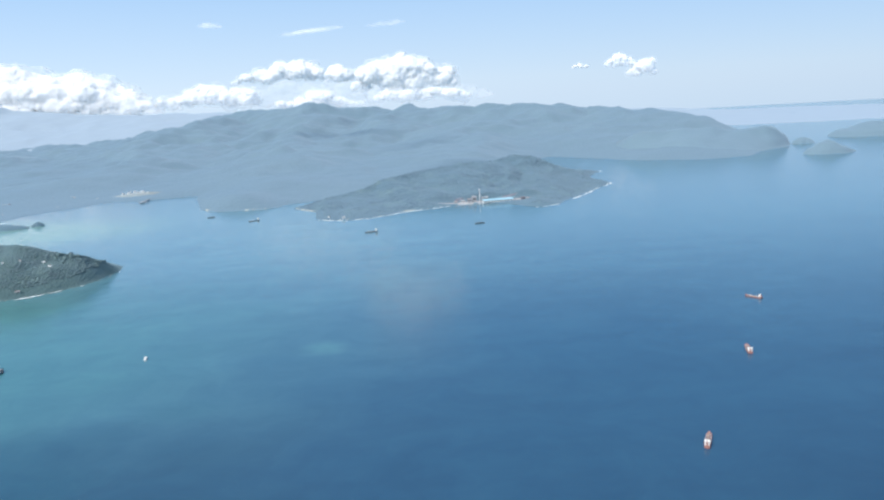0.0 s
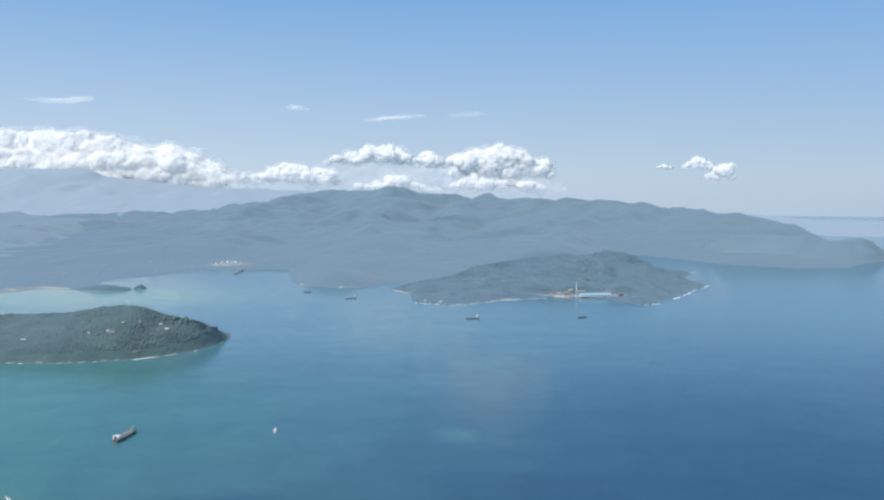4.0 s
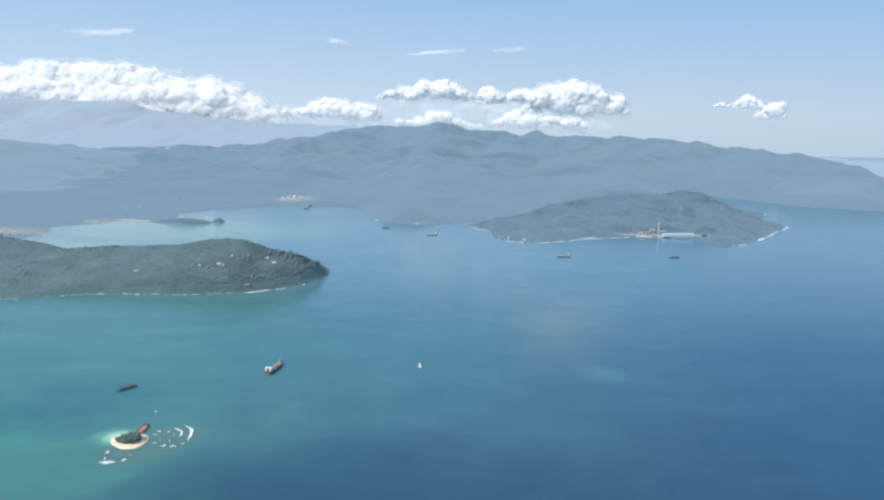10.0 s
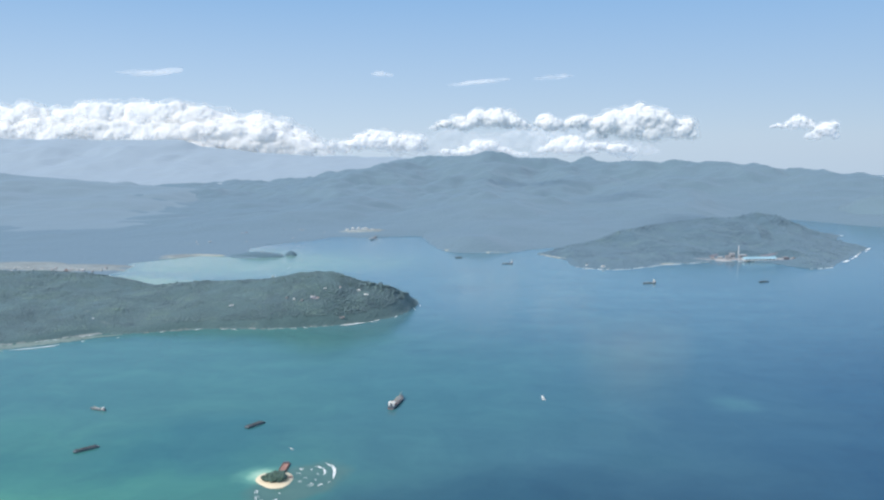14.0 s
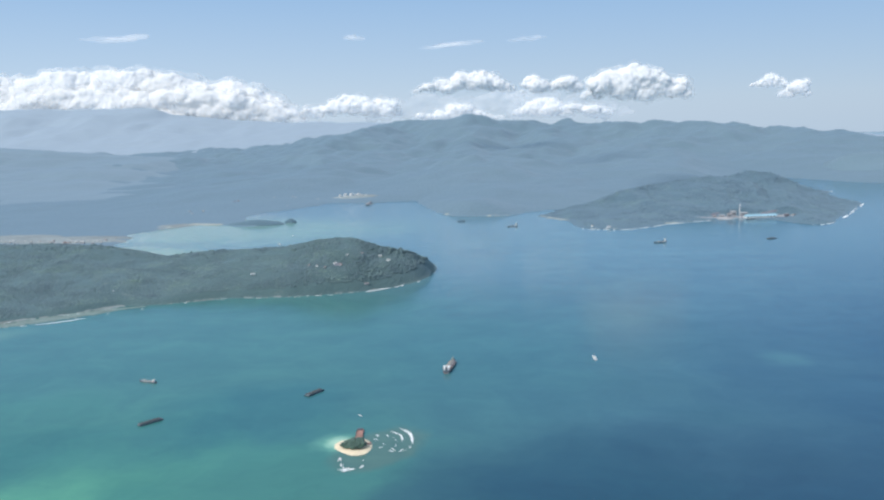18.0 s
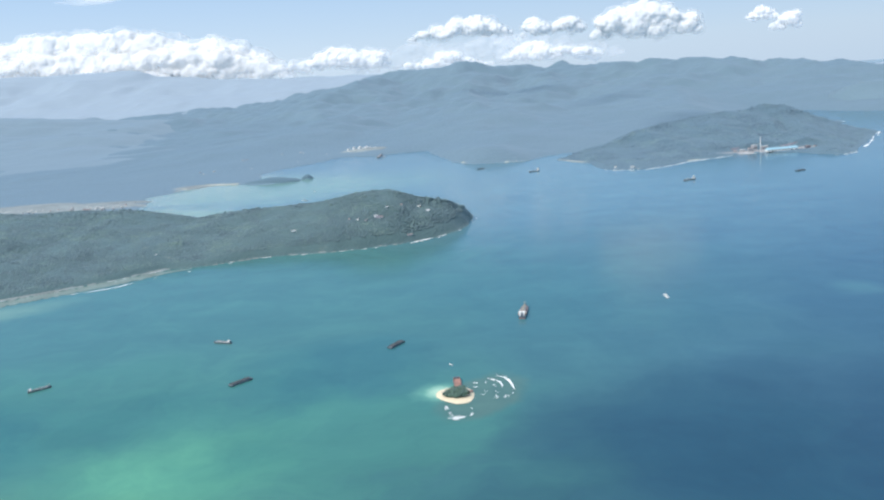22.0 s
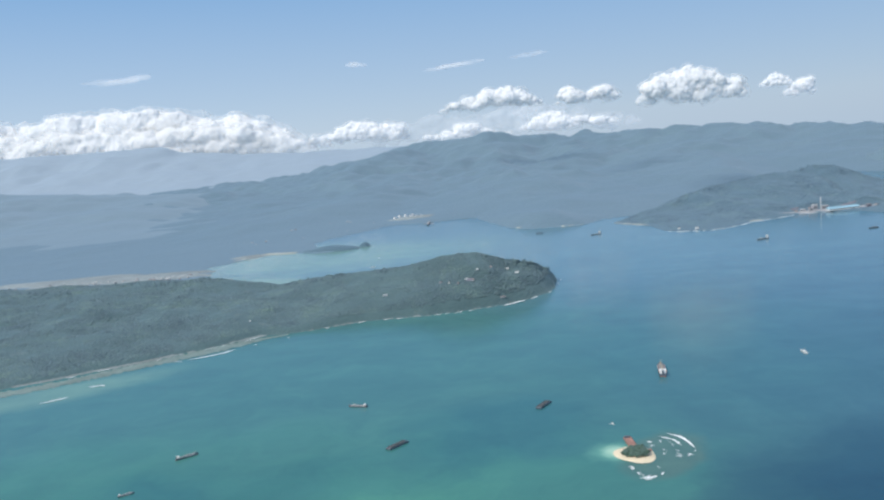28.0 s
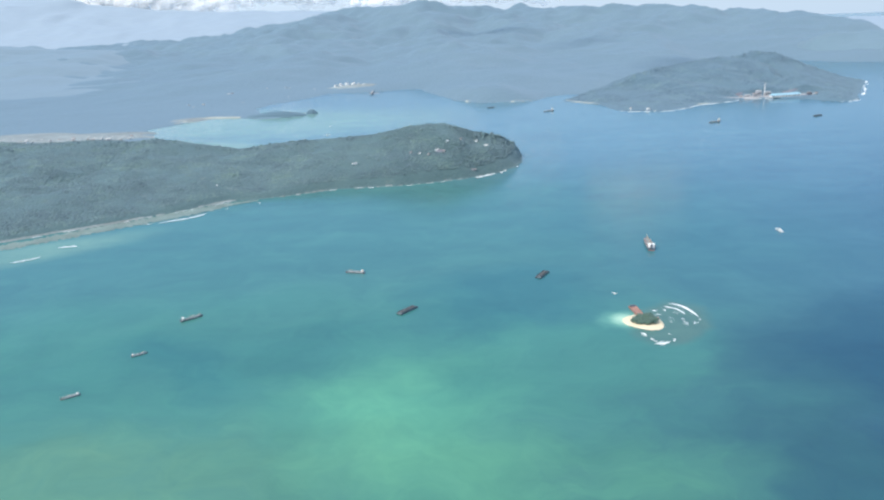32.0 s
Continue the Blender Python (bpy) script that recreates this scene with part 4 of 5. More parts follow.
def ship(x, y, heading, length, beam, hull, deck, label, hatches=4, cranes=2, house=3, tank=False):
    """A cargo ship or tanker with its house at the stern, bow along its heading."""
    base = new("ship")
    base.matrix_world = pose(x, y, 0, 0, 0, heading)
    free = 0.062 * length
    body = part("hull", hull_mesh(length, beam, -0.5, free, 0.86, 0.74, free * 0.45), hull, base)
    part("boot_topping", hull_mesh(length * 1.003, beam * 0.895, -0.5, free * 0.28, 0.99, 0.74, 0), HULL_RED, body, "red antifouling along the waterline")
    part("deck", deck_mesh(length, beam, free - 0.02, 0.74, 0.09), deck, base, "weathered main deck")
    part("forecastle", box(0.43 * length, 0, free + 0.04, 0.09 * length, beam * 0.42, free * 0.5, 0.04, 0.75), hull, base)
    hx = -0.39 * length
    hw, hl, tier = beam * 0.78, 0.12 * length, 0.034 * length
    accommodation = part("deckhouse", box(hx, 0, free + 0.06, hl, hw, tier * house, 0.05), WHITE, base, "white painted accommodation block")
    for k in range(house):
        part("window_band", box(hx + hl / 2, 0, free + 0.06 + tier * (k + 0.45), 0.06, hw * 0.86, tier * 0.3), GLASS, accommodation)
    bridge = part("bridge", box(hx + 0.01 * length, 0, free + 0.06 + tier * house, hl * 0.7, beam * 0.9, tier * 0.75, 0.04), WHITE, base)
    part("window_band", box(hx + 0.01 * length + hl * 0.35, 0, free + 0.06 + tier * (house + 0.3), 0.05, beam * 0.9, tier * 0.28), GLASS, bridge)
    part("funnel", box(hx - 0.075 * length, 0, free + 0.06, 0.045 * length, beam * 0.28, tier * (house + 0.6), 0.05, 0.85), hull, base, "painted funnel behind the house")
    part("radar_mast", rod(hx, 0, free + 0.06 + tier * (house + 0.75), 0.012 * length, 0.006 * length, tier * 1.3, 6), YELLOW, base)
    for side in (-1, 1):
        part("lifeboat", box(hx - 0.01 * length, side * beam * 0.46, free + tier * 1.2, 0.055 * length, beam * 0.08, tier * 0.45, 0.04), paint("lifeboat_orange", (0.7, 0.25, 0.08)) if "lifeboat_orange" not in bpy.data.materials else bpy.data.materials["lifeboat_orange"], base)
    first, last = -0.29 * length, 0.36 * length
    pitch = (last - first) / hatches
    for k in range(hatches):
        cx = first + pitch * (k + 0.5)
        if tank:
            part("tank_dome", rod(cx, 0, free + 0.06, beam * 0.16, beam * 0.13, 0.18, 10), deck, base)
        else:
            cover = part("hatch_cover", box(cx, 0, free + 0.05, pitch * 0.72, beam * 0.6, free * 0.35, 0.04), HATCH, base, "grey hatch cover")
            part("hatch_rib", box(cx, 0, free + 0.05 + free * 0.35, 0.08, beam * 0.58, 0.05), deck, cover)
    if tank:
        part("pipe_run", box(0.02 * length, 0, free + 0.06, 0.62 * length, beam * 0.12, 0.16, 0.03), HATCH, base)
    for k in range(cranes):
        cx = first + pitch * (hatches / cranes) * (k + 0.5) + pitch * 0.5
        mast = part("crane_post", rod(cx, 0, free + 0.05, 0.013 * length, 0.009 * length, 0.095 * length, 8), YELLOW, base)
        boom = rod(0, 0, 0, 0.007 * length, 0.004 * length, 0.16 * length, 6)
        bmesh.ops.rotate(boom, verts=boom.verts, cent=(0, 0, 0), matrix=Matrix.Rotation(radians(72), 3, "Y"))
        bmesh.ops.translate(boom, verts=boom.verts, vec=(cx, 0, free + 0.06 * length))
        part("boom", boom, YELLOW, mast)
    for side in (-1, 1):
        part("rail", box(0.0, side * beam * 0.465, free + 0.07, 0.66 * length, 0.05, 0.13), WHITE, base)
    return tagged(base, label, "ship", "ships at anchor")


ship(-263.4, 473, 83, 23, 4.3, HULL_DARK, DECK_RED, "large dark blue cargo ship with red-brown deck at anchor", 5, 2, 2)
ship(-433.0, 443.3, 164, 11.2, 1.9, HULL_DARK, DECK_GREY, "small dark-hulled coaster with white stern house at anchor", 3, 1, 2)
ship(-506.1, 383.0, 40, 11.0, 1.9, HULL_DARK, DECK_GREY, "dark cargo ship with two masts at anchor", 3, 2, 2)
ship(-517.6, 342.2, 34, 6.8, 1.3, HULL_GREY, DECK_GREY, "short grey coaster with pale house at anchor", 2, 1, 2)
ship(-531.5, 303.8, -147, 7.2, 1.35, HULL_GREY, HATCH, "little grey-white freighter at anchor over the shoal", 2, 2, 2)
ship(-228.8, 1093, -158, 14.5, 2.6, HULL_DARK, DECK_RED, "dark tanker with white house near the cape", 3, 0, 5, True)
ship(-63.2, 940, -158, 15.5, 2.7, HULL_DARK, DECK_GREY, "dark bulk carrier with white house off the cape", 4, 1, 5)
ship(226.4, 553.5, 126, 13.0, 2.3, HULL_RED, DECK_RED, "red-hulled ship with bright white stern house", 3, 0, 3)
ship(177.5, 440.6, 77, 15.0, 3.0, HULL_RED, DECK_RED, "red-decked tanker with pale house on deep water", 4, 0, 3, True)
ship(113.5, 323.9, 67, 15.5, 2.6, HULL_RED, DECK_RED, "long red-decked tanker on dark blue water", 5, 1, 3, True)


def barge(x, y, heading, length, beam, load, label, heap=True):
    base = new("barge")
    base.matrix_world = pose(x, y, 0, 0, 0, heading)
    bm = box(0, 0, -0.4, length, beam, 1.0)
    for v in bm.verts:
        if v.co.z < 0 and abs(v.co.x) > 0.4 * length:
            v.co.x *= 0.9
    bmesh.ops.bevel(bm, geom=bm.edges[:], offset=0.05, segments=1, affect="EDGES")
    part("hull", bm, HULL_DARK if heap else HULL_RED, base)
    part("deck", box(0, 0, 0.58, length * 0.97, beam * 0.94, 0.05), load if not heap else DECK_GREY, base)
    for side in (-1, 1):
        part("side_wall", box(0, side * beam * 0.455, 0.6, length * 0.86, 0.1, 0.42), HULL_DARK if heap else RUST, base)
        part("end_wall", box(side * length * 0.43, 0, 0.6, 0.1, beam * 0.9, 0.42), HULL_DARK if heap else RUST, base)
        for e in (-1, 1):
            part("bollard", rod(side * length * 0.47, e * beam * 0.38, 0.6, 0.07, 0.07, 0.2, 8), HULL_DARK, base)
    if heap:
        gx, gy = np.meshgrid(np.linspace(-1, 1, 49), np.linspace(-1, 1, 17))
        top = 0.62 + 0.95 * (1 - np.abs(gx) ** 8) * (1 - np.abs(gy) ** 2.2) * (0.78 + 0.22 * np.cos(gx * 17)) + 0.06 * fbm(gx * 20, gy * 6, 2, 3, 400)
        v = np.stack((gx * length * 0.42, gy * beam * 0.43, top), -1).reshape(-1, 3)
        ids = np.arange(49 * 17).reshape(17, 49)
        q = np.stack((ids[:-1, :-1], ids[:-1, 1:], ids[1:, 1:], ids[1:, :-1]), -1).reshape(-1, 4)
        obj("coal_heap", v.tolist(), q.tolist(), load, True, base, "heaped black coal load")
    else:
        part("deckhouse", box(length * 0.42, 0, 0.62, length * 0.09, beam * 0.7, 0.8, 0.05), HULL_DARK, base)
        for k in range(4):
            part("deck_seam", box(-0.36 * length + k * 0.2 * length, 0, 0.62, 0.07, beam * 0.86, 0.05), HULL_RED, base)
    return tagged(base, label, "barge", "barges" if heap else "")


barge(-403.5, 381.5, 50, 12.4, 3.1, COAL, "flat barge heaped with black coal at anchor")
barge(-332.6, 426.2, 60, 12.2, 3.3, COAL, "dark coal barge at anchor on green water")
barge(64.5, 960.5, 25, 13.0, 3.0, COAL, "dark coal barge moored off the cape")
barge(-300.2, 1152, 12, 11.0, 2.8, COAL, "low dark barge inside the bay")
stranded = barge(-297.3, 368.2, 96, 12.6, 3.3, RUST, "rusty red-decked barge stranded on the sand island", False)


def small_boat(x, y, heading, length, label, colour):
    base = new("boat")
    base.matrix_world = pose(x, y, 0, 0, 0, heading)
    part("hull", hull_mesh(length, length * 0.24, -0.3, 0.07 * length, 0.7, 0.55, 0.04 * length), colour, base)
    part("deck", deck_mesh(length, length * 0.23, 0.07 * length - 0.03, 0.55, 0.05), HATCH, base)
    cabin = part("cabin", box(-0.12 * length, 0, 0.07 * length, 0.32 * length, 0.16 * length, 0.10 * length, 0.03, 0.9), WHITE, base)
    part("window_band", box(0.035 * length, 0, 0.115 * length, 0.03, 0.13 * length, 0.035 * length), GLASS, cabin)
    part("mast", rod(-0.1 * length, 0, 0.17 * length, 0.012 * length, 0.006 * length, 0.2 * length, 6), YELLOW, base)
    return tagged(base, label, "boat", "small boats")


small_boat(-178.5, 492, 100, 7.4, "white ferry with long cabin on open water", WHITE)
small_boat(-301.8, 393.6, 134, 2.8, "small white motorboat beyond the sand island", WHITE)
small_boat(-504, 957, 10, 6.0, "white boat close under the headland's inner shore", WHITE)
small_boat(-508, 1030, 60, 4.0, "tiny pale boat inside the bay", WHITE)


# ---- buildings ----
def house(x, y, z, heading, length, width, wall, roof_mat, label, group=""):
    base = new("house")
    base.matrix_world = pose(x, y, z, 0, 0, heading)
    h = 0.42 * width
    walls = part("wall", box(0, 0, -0.6, length, width, h + 0.6), wall, base)
    bm = bmesh.new()
    a, b, t = length / 2 + 0.15, width / 2 + 0.15, h + 0.34 * width
    p = [bm.verts.new(c) for c in ((-a, -b, h), (a, -b, h), (a, b, h), (-a, b, h), (-a * 0.94, 0, t), (a * 0.94, 0, t))]
    for q in ((0, 1, 5, 4), (2, 3, 4, 5), (1, 2, 5), (3, 0, 4), (0, 3, 2, 1)):
        bm.faces.new([p[i] for i in q])
    part("roof", bm, roof_mat, base)
    part("door", box(length * 0.1, -width / 2, 0, 0.3, 0.06, h * 0.75), BARK, walls)
    for k in (-0.3, 0.32):
        part("window", box(length * k, -width / 2, h * 0.4, 0.35, 0.05, h * 0.35), GLASS, walls)
    return tagged(base, label, "house", group)


def on(height, x, y):
    return float(height(np.array([float(x)]), np.array([float(y)]))[0])


for i, (x, y, a, length, width, wall, roof_mat, label) in enumerate((
        (-451.4, 693, 22, 6.5, 1.8, WHITE, ROOF_PALE, "long white-roofed building among the headland trees"),
        (-382.0, 707, 15, 4.6, 2.6, WHITE, ROOF_PALE, "white house in a clearing on the headland"),
        (-376.6, 705, 5, 3.8, 2.8, CONCRETE, ROOF_RED, "faded red-roofed house in the headland clearing"),
        (-389.5, 700, 40, 2.8, 2.0, CONCRETE, ROOF_RED, "small red-roofed hut on the wooded slope"),
        (-372.8, 716, 20, 3.4, 1.6, WHITE, ROOF_PALE, "small white building above the clearing"),
        (-397.0, 702, 10, 2.6, 2.0, WHITE, ROOF_PALE, "pale hut among trees on the slope"),
        (-404.5, 704, -10, 2.4, 1.8, CONCRETE, ROOF_RED, "brown-roofed hut among trees on the slope"),
        (-347.0, 737, 10, 4.6, 2.2, WHITE, ROOF_PALE, "white building on the headland crest"),
        (-338.6, 730, -5, 5.2, 2.0, WHITE, ROOF_PALE, "long white building near the headland point"),
        (-361.0, 724, 0, 3.0, 2.2, CONCRETE, ROOF_RED, "red-roofed house high on the headland"),
        (-557.0, 652, 20, 1.6, 1.2, WHITE, ROOF_PALE, "lone white hut in the forest"),
        (-352.0, 693, 15, 7.0, 2.0, CONCRETE, ROOF_RED, "low brown building by the surf"))):
    house(x, y, on(head_height, x, y) + 0.9, a, 0.62 * length, 0.55 * width, wall, roof_mat, label)

house(-290.8, 357.0, on(sand_height, -290.8, 357.0), 60, 1.7, 1.2, WHITE, RUST, "small red-roofed hut among the trees on the sand island")
rs = random.Random(77)
village = [house(-760, 975, 1.6, 10, 5, 3.4, CONCRETE, ROOF_PALE, "pale-roofed town house on the bay plain", "town houses"),
           house(-778, 968, 1.6, 40, 5, 3.6, CONCRETE, ROOF_RED, "red-roofed town house on the bay plain", "town houses")]
for i in range(70):
    x = rs.uniform(-1000, -722)
    y = 985 + rs.gauss(0, 11) + 0.02 * (x + 850)
    copy_thing(village[rs.random() < 0.2], pose(x, y, 1.8, 0, 0, rs.uniform(0, 180)) @ Matrix.Scale(rs.uniform(0.3, 0.65), 4))
for i in range(14):
    x, y = rs.uniform(-760, -570), rs.uniform(1200, 1500)
    z = on(mainland_height, x, y)
    if z > 0.8:
        copy_thing(village[rs.random() < 0.4], pose(x, y, z, 0, 0, rs.uniform(0, 180)) @ Matrix.Scale(rs.uniform(0.4, 0.8), 4))


def patch(name, x, y, rx, ry, turn, height, mat, lift, label, seed, kind="structure"):
    """A bare plot with an uneven rim, laid over the land."""
    verts, faces = [(0, 0)], []
    rs_ = random.Random(seed)
    n = 28
    for ring in (0.35, 0.7, 1.0):
        for i in range(n):
            a = i * math.tau / n
            k = ring * (1 + (0.35 * math.sin(2 * a + seed) + 0.2 * math.sin(5 * a + 2 * seed) + rs_.uniform(-0.12, 0.12)) * ring)
            verts.append((rx * k * math.cos(a), ry * k * math.sin(a)))
    faces += [(0, 1 + i, 1 + (i + 1) % n) for i in range(n)]
    for r in range(2):
        faces += [(1 + r * n + i, 1 + (r + 1) * n + i, 1 + (r + 1) * n + (i + 1) % n, 1 + r * n + (i + 1) % n) for i in range(n)]
    c, s = math.cos(radians(turn)), math.sin(radians(turn))
    px = np.array([x + c * u - s * v for u, v in verts])
    py = np.array([y + s * u + c * v for u, v in verts])
    pz = height(px, py) + lift
    pz[-n:] -= lift + 0.8
    return tagged(obj(name, np.stack((px, py, pz), -1).tolist(), faces, mat), label, "clearing", kind=kind)


FIELD = paint("dry_field", (0.29, 0.335, 0.345), 0.95, 0.3, 0.03)
patch("mud_flat", -692, 908, 36, 13, -35, lambda x, y: 0 * x, FIELD, 0.25, "pale mud flat at the head of the bay", 14)
patch("town_ground", -860, 1014, 175, 46, 2, mainland_height, FIELD, 1.2, "pale cleared ground of the town by the bay", 3)
patch("spit_ground", -700, 1135, 34, 18, 30, mainland_height, FIELD, 1.5, "pale grassy ground on the spit", 4)
patch("terminal_ground", -516, 1490, 52, 13, -8, mainland_height, FIELD, 2.0, "levelled pale ground under the tanks", 5)
patch("quarry_slope", 50, 1168, 9, 3.2, 20, cape_height, EARTH, 1.1, "pinkish bare slope behind the works", 6)
patch("quarry_slope", 122, 1170, 12, 3.2, 8, cape_height, EARTH, 1.1, "reddish bare cutting above the works", 7)
patch("works_yard", 92, 1150, 56, 11, 5, cape_height, CONCRETE, 0.5, "pale concrete yard of the works", 8)
patch("clearing", -379, 706, 3.6, 1.7, 10, head_height, EARTH, 1.3, "bare earth round the houses on the headland", 9)

works = new("works_hall")
works.matrix_world = pose(104, 1142.5, 1.4, 0, 0, 11)
part("wall", box(0, 0, 0, 43, 7, 2.6), WHITE, works)
bm = bmesh.new()
p = [bm.verts.new(c) for c in ((-22, -4.0, 2.5), (22, -4.0, 2.5), (22, 4.0, 2.5), (-22, 4.0, 2.5), (-22, 0, 4.9), (22, 0, 4.9))]
for q in ((0, 1, 5, 4), (2, 3, 4, 5), (1, 2, 5), (3, 0, 4), (0, 3, 2, 1)):
    bm.faces.new([p[i] for i in q])
part("roof", bm, ROOF_BLUE, works, "long sky-blue sheet metal roof")
for k in range(9):
    part("window", box(-19 + k * 4.7, -3.52, 0.9, 2.2, 0.1, 1.0), GLASS, works)
tagged(works, "long works hall with a sky-blue metal roof on the shore", "hall")

chimney = new("chimney")
chimney.location = (79, 1151, 1.4)
shaft = part("shaft", rod(0, 0, 0, 0.58, 0.36, 18.5, 16), WHITE, chimney, "tapered white concrete shaft", True)
for k in range(3):
    part("band", rod(0, 0, 12.2 + 2.3 * k, 0.47 - 0.03 * k, 0.46 - 0.03 * k, 0.8, 16), ROOF_RED, shaft)
part("rim", rod(0, 0, 18.4, 0.44, 0.44, 0.5, 16), CONCRETE, chimney)
tagged(chimney, "tall white chimney with red bands beside the works hall", "chimney")


def block(x, y, heading, sx, sy, sz, mat, roof_mat, label):
    base = new("works_building")
    base.matrix_world = pose(x, y, on(cape_height, x, y) - 0.2, 0, 0, heading)
    part("wall", box(0, 0, 0, sx, sy, sz), mat, base)
    part("roof", box(0, 0, sz, sx * 1.05, sy * 1.05, 0.5, 0.1, 0.92), roof_mat, base)
    for k in (-0.3, 0, 0.3):
        part("window", box(sx * k, -sy / 2, sz * 0.4, sx * 0.16, 0.1, sz * 0.3), GLASS, base)
    return tagged(base, label, "building", "works buildings")


block(71, 1152, 10, 6, 6, 8, CONCRETE, ROOF_PALE, "tall concrete boiler house beside the chimney")
block(64, 1147, 5, 5, 5, 5, CONCRETE, ROOF_RED, "white block with a red roof at the works")
block(55, 1150, -5, 7, 4, 3, CONCRETE, ROOF_PALE, "low concrete shed at the works")
block(45, 1147, -20, 5, 3.5, 2.6, CONCRETE, ROOF_RED, "small red-roofed shed by the shore")
block(87, 1160, 10, 9, 5, 5, CONCRETE, ROOF_PALE, "grey hall behind the chimney")
block(140, 1148, 10, 6, 4, 3.5, EARTH, ROOF_RED, "brown shed at the end of the works")
block(147, 1142, 30, 4, 4, 3, CONCRETE, ROOF_RED, "small red-roofed building past the hall")
block(-106, 1062, 20, 4, 2.6, 2.0, WHITE, ROOF_PALE, "white building at the cape's western shore")
block(-126, 1072, 60, 3, 2, 1.6, WHITE, ROOF_RED, "red-roofed house at the cape's western shore")


def storage_tank(x, y, r, h):
    base = new("storage_tank")
    base.location = (x, y, on(mainland_height, x, y) + 1.0)
    part("shell", rod(0, 0, -1, r, r, h + 1, 24), WHITE, base)
    part("roof", rod(0, 0, h, r * 1.02, r * 0.1, r * 0.16, 24), WHITE, base, "shallow conical roof")
    part("rim", rod(0, 0, h - 0.25, r * 1.03, r * 1.03, 0.3, 24), CONCRETE, base)
    part("ladder", box(0, -r - 0.1, 0, 0.5, 0.2, h), CONCRETE, base)
    return tagged(base, "round white storage tank at the bay terminal", "tank", "storage tanks")


for x, y, r, h in ((-549, 1512, 4, 3.5), (-539, 1511, 4, 3.5), (-529, 1519, 5, 4.5), (-518, 1506, 4, 3.5), (-507, 1500, 3.5, 3), (-541, 1525, 4, 4), (-497, 1492, 3, 3), (-516, 1520, 4, 3.5)):
    storage_tank(x, y, r * 0.66, h * 0.6)

jetty = new("jetty")
part("walkway", box(-478, 1420, 1.6, 3.0, 60, 0.5), CONCRETE, jetty, "straight concrete walkway")
part("head_platform", box(-474, 1391, 1.6, 16, 4, 0.6), CONCRETE, jetty)
for k in range(9):
    part("pile", rod(-478, 1392 + 7 * k, -1, 0.5, 0.5, 2.7, 8), CONCRETE, jetty)
tagged(jetty, "pale concrete jetty reaching into the bay", "jetty")


# ---- clouds ----
def ball(sub):
    bm = bmesh.new()
    bmesh.ops.create_icosphere(bm, subdivisions=sub, radius=1)
    v = np.array([q.co[:] for q in bm.verts])
    bm.verts.index_update()
    f = np.array([[q.index for q in face.verts] for face in bm.faces])
    bm.free()
    return v, f


BALL, BALL_SMALL = ball(3), ball(2)


def billow(c, r, squash, kind, rs_):
    v0, f = kind
    off = rs_.uniform(0, 500)
    bump = np.array([noise.fractal(Vector((p[0] * 1.7 + off, p[1] * 1.7, p[2] * 1.7)), 0.7, 2.1, 4) for p in v0])
    return v0 * (1 + 0.28 * bump)[:, None] * np.array(squash) * r + np.array(c), f


def shell(name, verts, faces, mat, voxel, rounds, swells, parent=None, label=""):
    """One skin round a heap of billows: fused, softened and swollen by noise."""
    ob = obj(name, verts, faces, mat, True, parent, label)
    skin = ob.modifiers.new("skin", "REMESH")
    skin.mode, skin.voxel_size, skin.use_smooth_shade = "VOXEL", voxel, True
    soft = ob.modifiers.new("soft", "SMOOTH")
    soft.factor, soft.iterations = 0.5, rounds
    for size, strength, middle in swells:
        puff = bpy.data.textures.new("puff", "CLOUDS")
        puff.noise_scale, puff.noise_depth = size, 3
        swell = ob.modifiers.new("swell", "DISPLACE")
        swell.texture, swell.texture_coords, swell.strength, swell.mid_level = puff, "LOCAL", strength, middle
    return ob


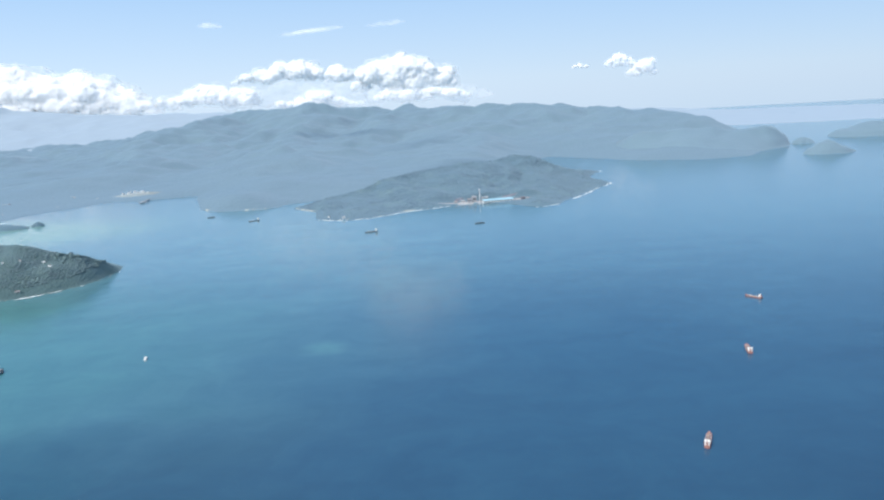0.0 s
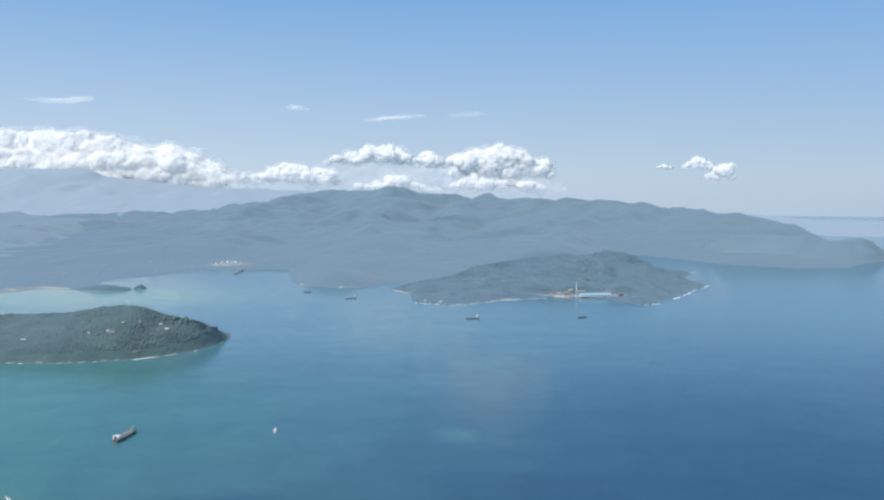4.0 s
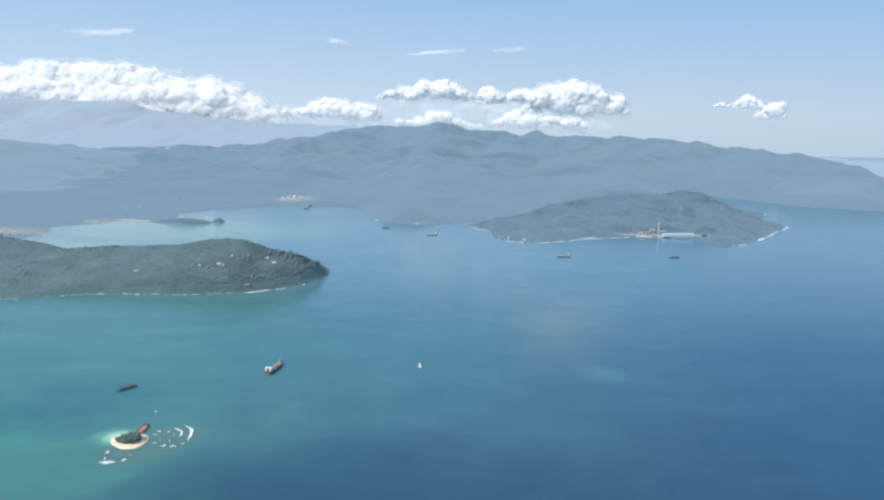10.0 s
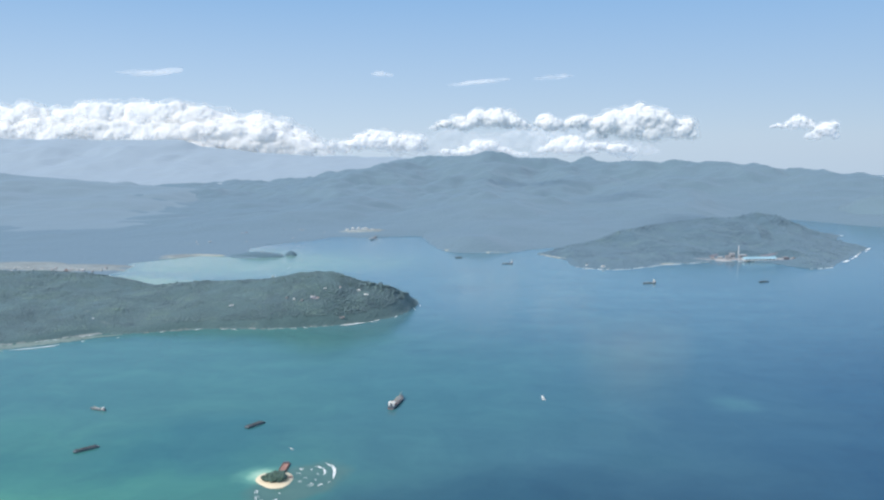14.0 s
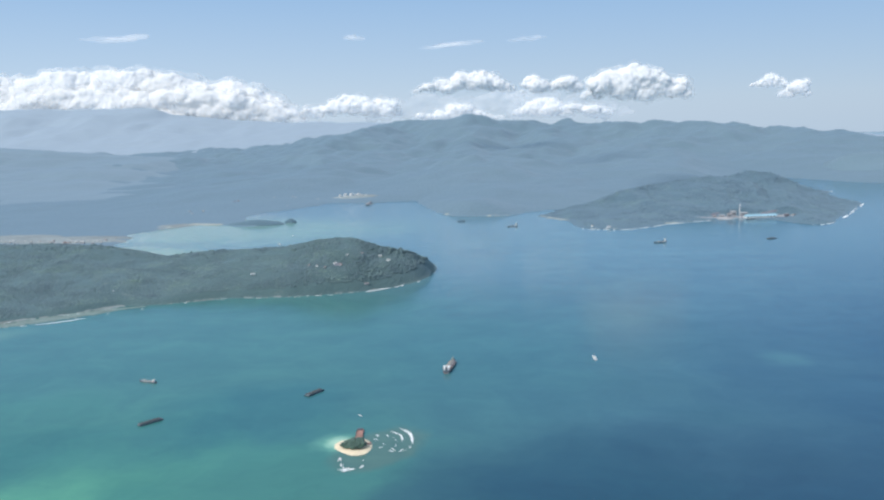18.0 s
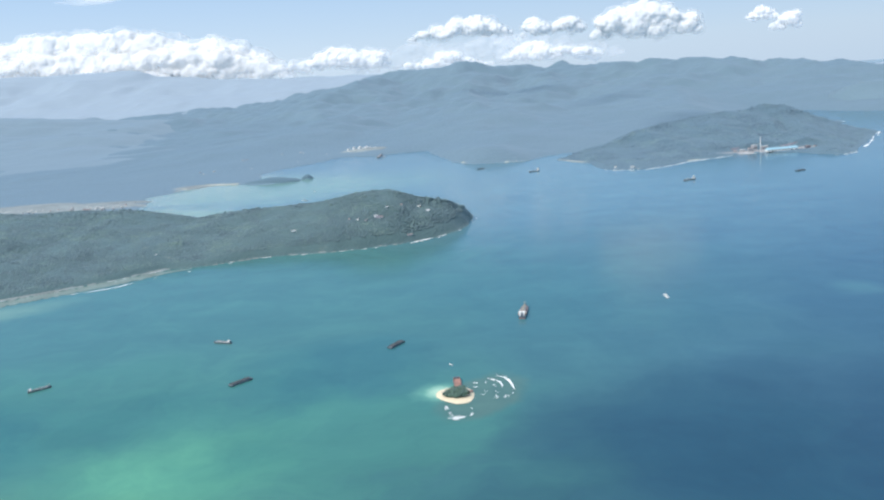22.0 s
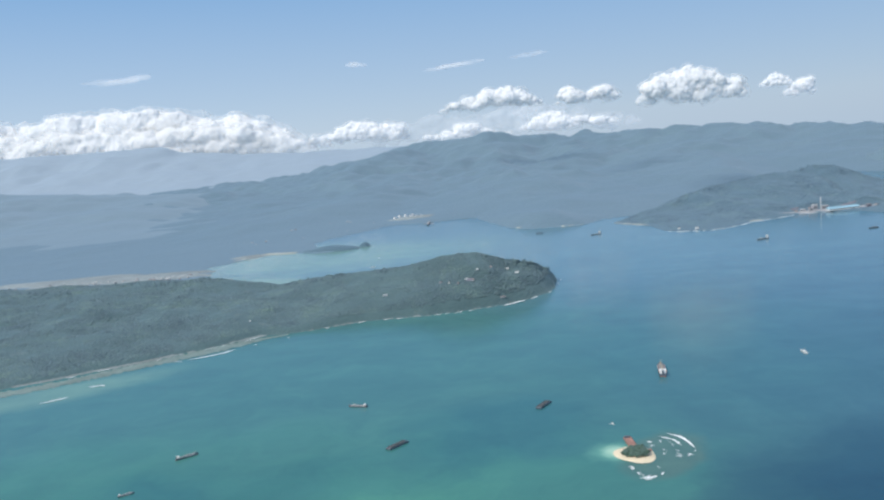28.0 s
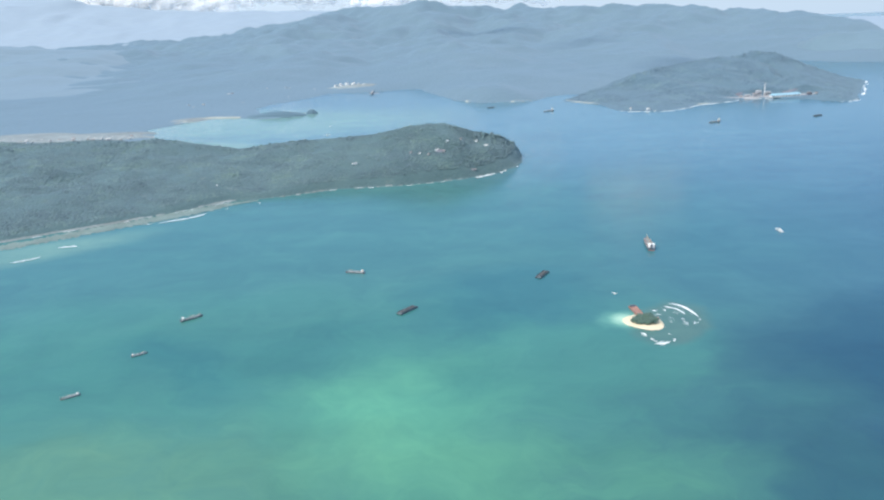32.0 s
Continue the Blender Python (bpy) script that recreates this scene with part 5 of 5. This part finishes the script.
def cumulus(x, y, base_z, width, tall, deep, puffs, seed, look_, label, shape, grain=1.0, buds=4):
    """A heap of billows on a level base, each with smaller buds; shape gives the outline's height from 0 to 1 along its width."""
    rs_ = random.Random(seed)
    verts, faces, count = [], [], 0
    far = look_ == "bank"
    for i in range(puffs):
        s = (i + rs_.random()) / puffs
        top = tall * shape(s)
        r = grain * top * rs_.uniform(0.20, 0.38)
        cz = base_z + 0.75 * r + max(0.0, 1.08 * top - 1.75 * r) * rs_.random() ** 0.45
        c = (x + (s - 0.5) * width, y + rs_.gauss(0, 0.22) * deep, cz)
        wide = rs_.uniform(1.4, 2.3) if far else rs_.uniform(1.0, 1.5)
        heap = [(c, r, (wide, rs_.uniform(1.0, 1.3), rs_.uniform(0.75, 1.0)), BALL)]
        for k in range(buds):
            a, e = rs_.uniform(math.pi * 0.95, math.pi * 2.05), rs_.uniform(-0.25, 1.35)
            q = r * 0.85
            heap.append(((c[0] + 1.2 * q * math.cos(a) * math.cos(e), c[1] + q * math.sin(a) * math.cos(e), c[2] + 0.85 * q * math.sin(e)), r * rs_.uniform(0.25, 0.5),
                         (rs_.uniform(1.0, 1.4), 1.0, rs_.uniform(0.75, 1.0)), BALL_SMALL))
        for item in heap:
            v, f = billow(*item, rs_)
            v[:, 1] = y + 0.55 * (v[:, 1] - y)
            low = base_z + 0.05 * tall * math.sin(v[0, 0] * 0.13)
            v[:, 2] = np.where(v[:, 2] < low, low + (v[:, 2] - low) * 0.25, v[:, 2])
            verts.append(v)
            faces.append(f + count)
            count += len(v)
    verts, faces = np.concatenate(verts).tolist(), np.concatenate(faces).tolist()
    if look_ == "mist":
        ob = shell("cloud", verts, faces, MIST, tall / 30, 12, ((tall * 0.3, tall * 0.15, 0.45),))
        return tagged(ob, label, "cloud", "clouds")
    grit = 1.6 / tall
    body = cloud_material("cloud_body", (0.995, 0.995, 0.99), base_z, tall, 0.92 if far else 0.97, 0.62 if far else 0.5, grit * 1.2, 0.04 if far else 0.02, 0.36)
    vapour = cloud_material("cloud_vapour", (0.995, 0.995, 0.99), base_z, tall, 0.34, 0.40 if far else 0.5, grit * 1.3, 0.30, 0.36)
    ob = shell("cloud", verts, faces, body, tall / 52, 30 if far else 14, ((tall * 0.32, tall * 0.13, 0.45), (tall * 0.13, tall * 0.055, 0.45), (tall * 0.06, tall * 0.022, 0.45)))
    shell("fringe", verts, faces, vapour, tall / 34, 14, ((tall * 0.40, tall * 0.18, 0.12), (tall * 0.13, tall * 0.09, 0.30)), ob, "thin ragged edge of vapour")
    return tagged(ob, label, "cloud", "clouds")


def hump(*points):
    xs, ys = zip(*points)
    return lambda s: float(np.interp(s, xs, ys))


cumulus(-18, 1430, 161, 168, 62, 60, 28, 1, "heap", "bright white cumulus cloud with rounded tops", hump((0, 0.3), (0.06, 0.7), (0.15, 0.9), (0.38, 1.0), (0.6, 0.9), (0.75, 0.75), (0.92, 0.6), (1, 0.3)))
cumulus(-363, 2294, 206, 285, 68, 42, 30, 2, "heap", "long white cumulus cloud over the mountain ridge", hump((0, 0.25), (0.25, 0.6), (0.6, 1.0), (0.85, 0.65), (1, 0.25)))
cumulus(-140, 1934, 188, 135, 56, 34, 18, 3, "heap", "white broken cumulus cloud with a pointed top", hump((0, 0.25), (0.2, 0.95), (0.45, 0.45), (0.8, 0.95), (1, 0.35)))
cumulus(521, 2645, 214, 54, 18, 14, 9, 4, "heap", "tiny white cloud shred", hump((0, 0.5), (0.5, 1), (1, 0.5)), 1.1, 2)
cumulus(1060, 4315, 250, 160, 80, 40, 11, 5, "heap", "ragged white cloud standing alone", hump((0, 0.3), (0.45, 1), (1, 0.4)))
cumulus(1165, 4315, 185, 140, 130, 40, 12, 6, "heap", "ragged white cloud curl", hump((0, 0.35), (0.4, 0.6), (0.75, 1), (1, 0.5)), 0.7)
cumulus(-2900, 4420, 190, 1500, 262, 120, 90, 7, "bank", "long bank of white cumulus behind the far range", hump((0, 0.8), (0.1, 0.95), (0.2, 0.9), (0.32, 1.0), (0.5, 0.95), (0.7, 1.0), (0.85, 0.9), (1, 0.95)), 0.62, 5)
cumulus(-1830, 4430, 120, 760, 272, 120, 64, 8, "bank", "fading end of the white cloud bank", hump((0, 1.08), (0.3, 0.98), (0.6, 0.9), (0.85, 0.7), (1, 0.4)), 0.55, 5)
cumulus(-1110, 4400, 125, 520, 170, 90, 26, 9, "bank", "row of small cloud towers behind the mountains", hump((0, 0.5), (0.3, 0.6), (0.55, 1.0), (0.7, 0.6), (0.9, 0.8), (1, 0.35)), 0.7, 4)
cumulus(30, 4450, 120, 480, 122, 60, 16, 10, "bank", "broken low clouds over the ridge", hump((0, 0.45), (0.15, 0.8), (0.3, 1.0), (0.5, 0.5), (0.7, 0.75), (1, 0.45)), 1.0, 4)
cumulus(-520, 4450, 120, 440, 108, 60, 14, 11, "bank", "small white clouds low behind the ridge", hump((0, 0.45), (0.2, 0.6), (0.5, 0.95), (0.75, 0.5), (1, 0.5)), 1.0, 4)
cumulus(-2500, 4370, 90, 2300, 285, 60, 90, 12, "bank", "even white cloud layer behind the far range", hump((0, 0.85), (0.3, 0.92), (0.6, 0.88), (0.8, 0.78), (0.9, 0.62), (1, 0.35)), 0.62, 3)


cumulus(-330, 4480, 105, 1500, 190, 40, 44, 13, "mist", "thin pale mist between the ridge and the clouds", hump((0, 0.6), (0.2, 0.9), (0.4, 0.8), (0.6, 1.0), (0.8, 0.7), (1, 0.4)), 0.9, 2)


def streak(x, z, width, tall, slope, seed):
    """A thin drawn-out wisp, ragged at the ends."""
    rs_ = random.Random(seed)
    bv, bf = BALL
    verts, faces, count = [], [], 0
    for i in range(3):
        s = (i - 1) * 0.16 + rs_.uniform(-0.05, 0.05)
        c = np.array((x + s * width, 4700 + 40 * i, z + s * width * slope + rs_.gauss(0, 0.10) * tall))
        v = bv.copy()
        k = width * rs_.uniform(0.26, 0.36)
        lift = np.array([noise.noise(Vector((p[0] * 1.6 + i * 9, p[2], seed))) for p in bv])
        v = v * np.array((k, 14, tall * rs_.uniform(0.25, 0.42))) + c
        v[:, 2] += tall * 0.3 * lift + slope * (v[:, 0] - c[0])
        v[:, 1] += 1.3 * (v[:, 2] - c[2])  # leans back, open to the sun
        verts.append(v)
        faces.append(bf + count)
        count += len(bv)
    ob = obj("cirrus", np.concatenate(verts).tolist(), np.concatenate(faces).tolist(), CIRRUS)
    return tagged(ob, "thin streak of white high cloud", "cloud", "high clouds")


streak(-2530, 645, 430, 46, 0.02, 1)
streak(-1130, 608, 140, 36, 0.05, 2)
streak(-560, 555, 380, 36, 0.10, 3)
streak(-150, 570, 240, 36, 0.12, 4)
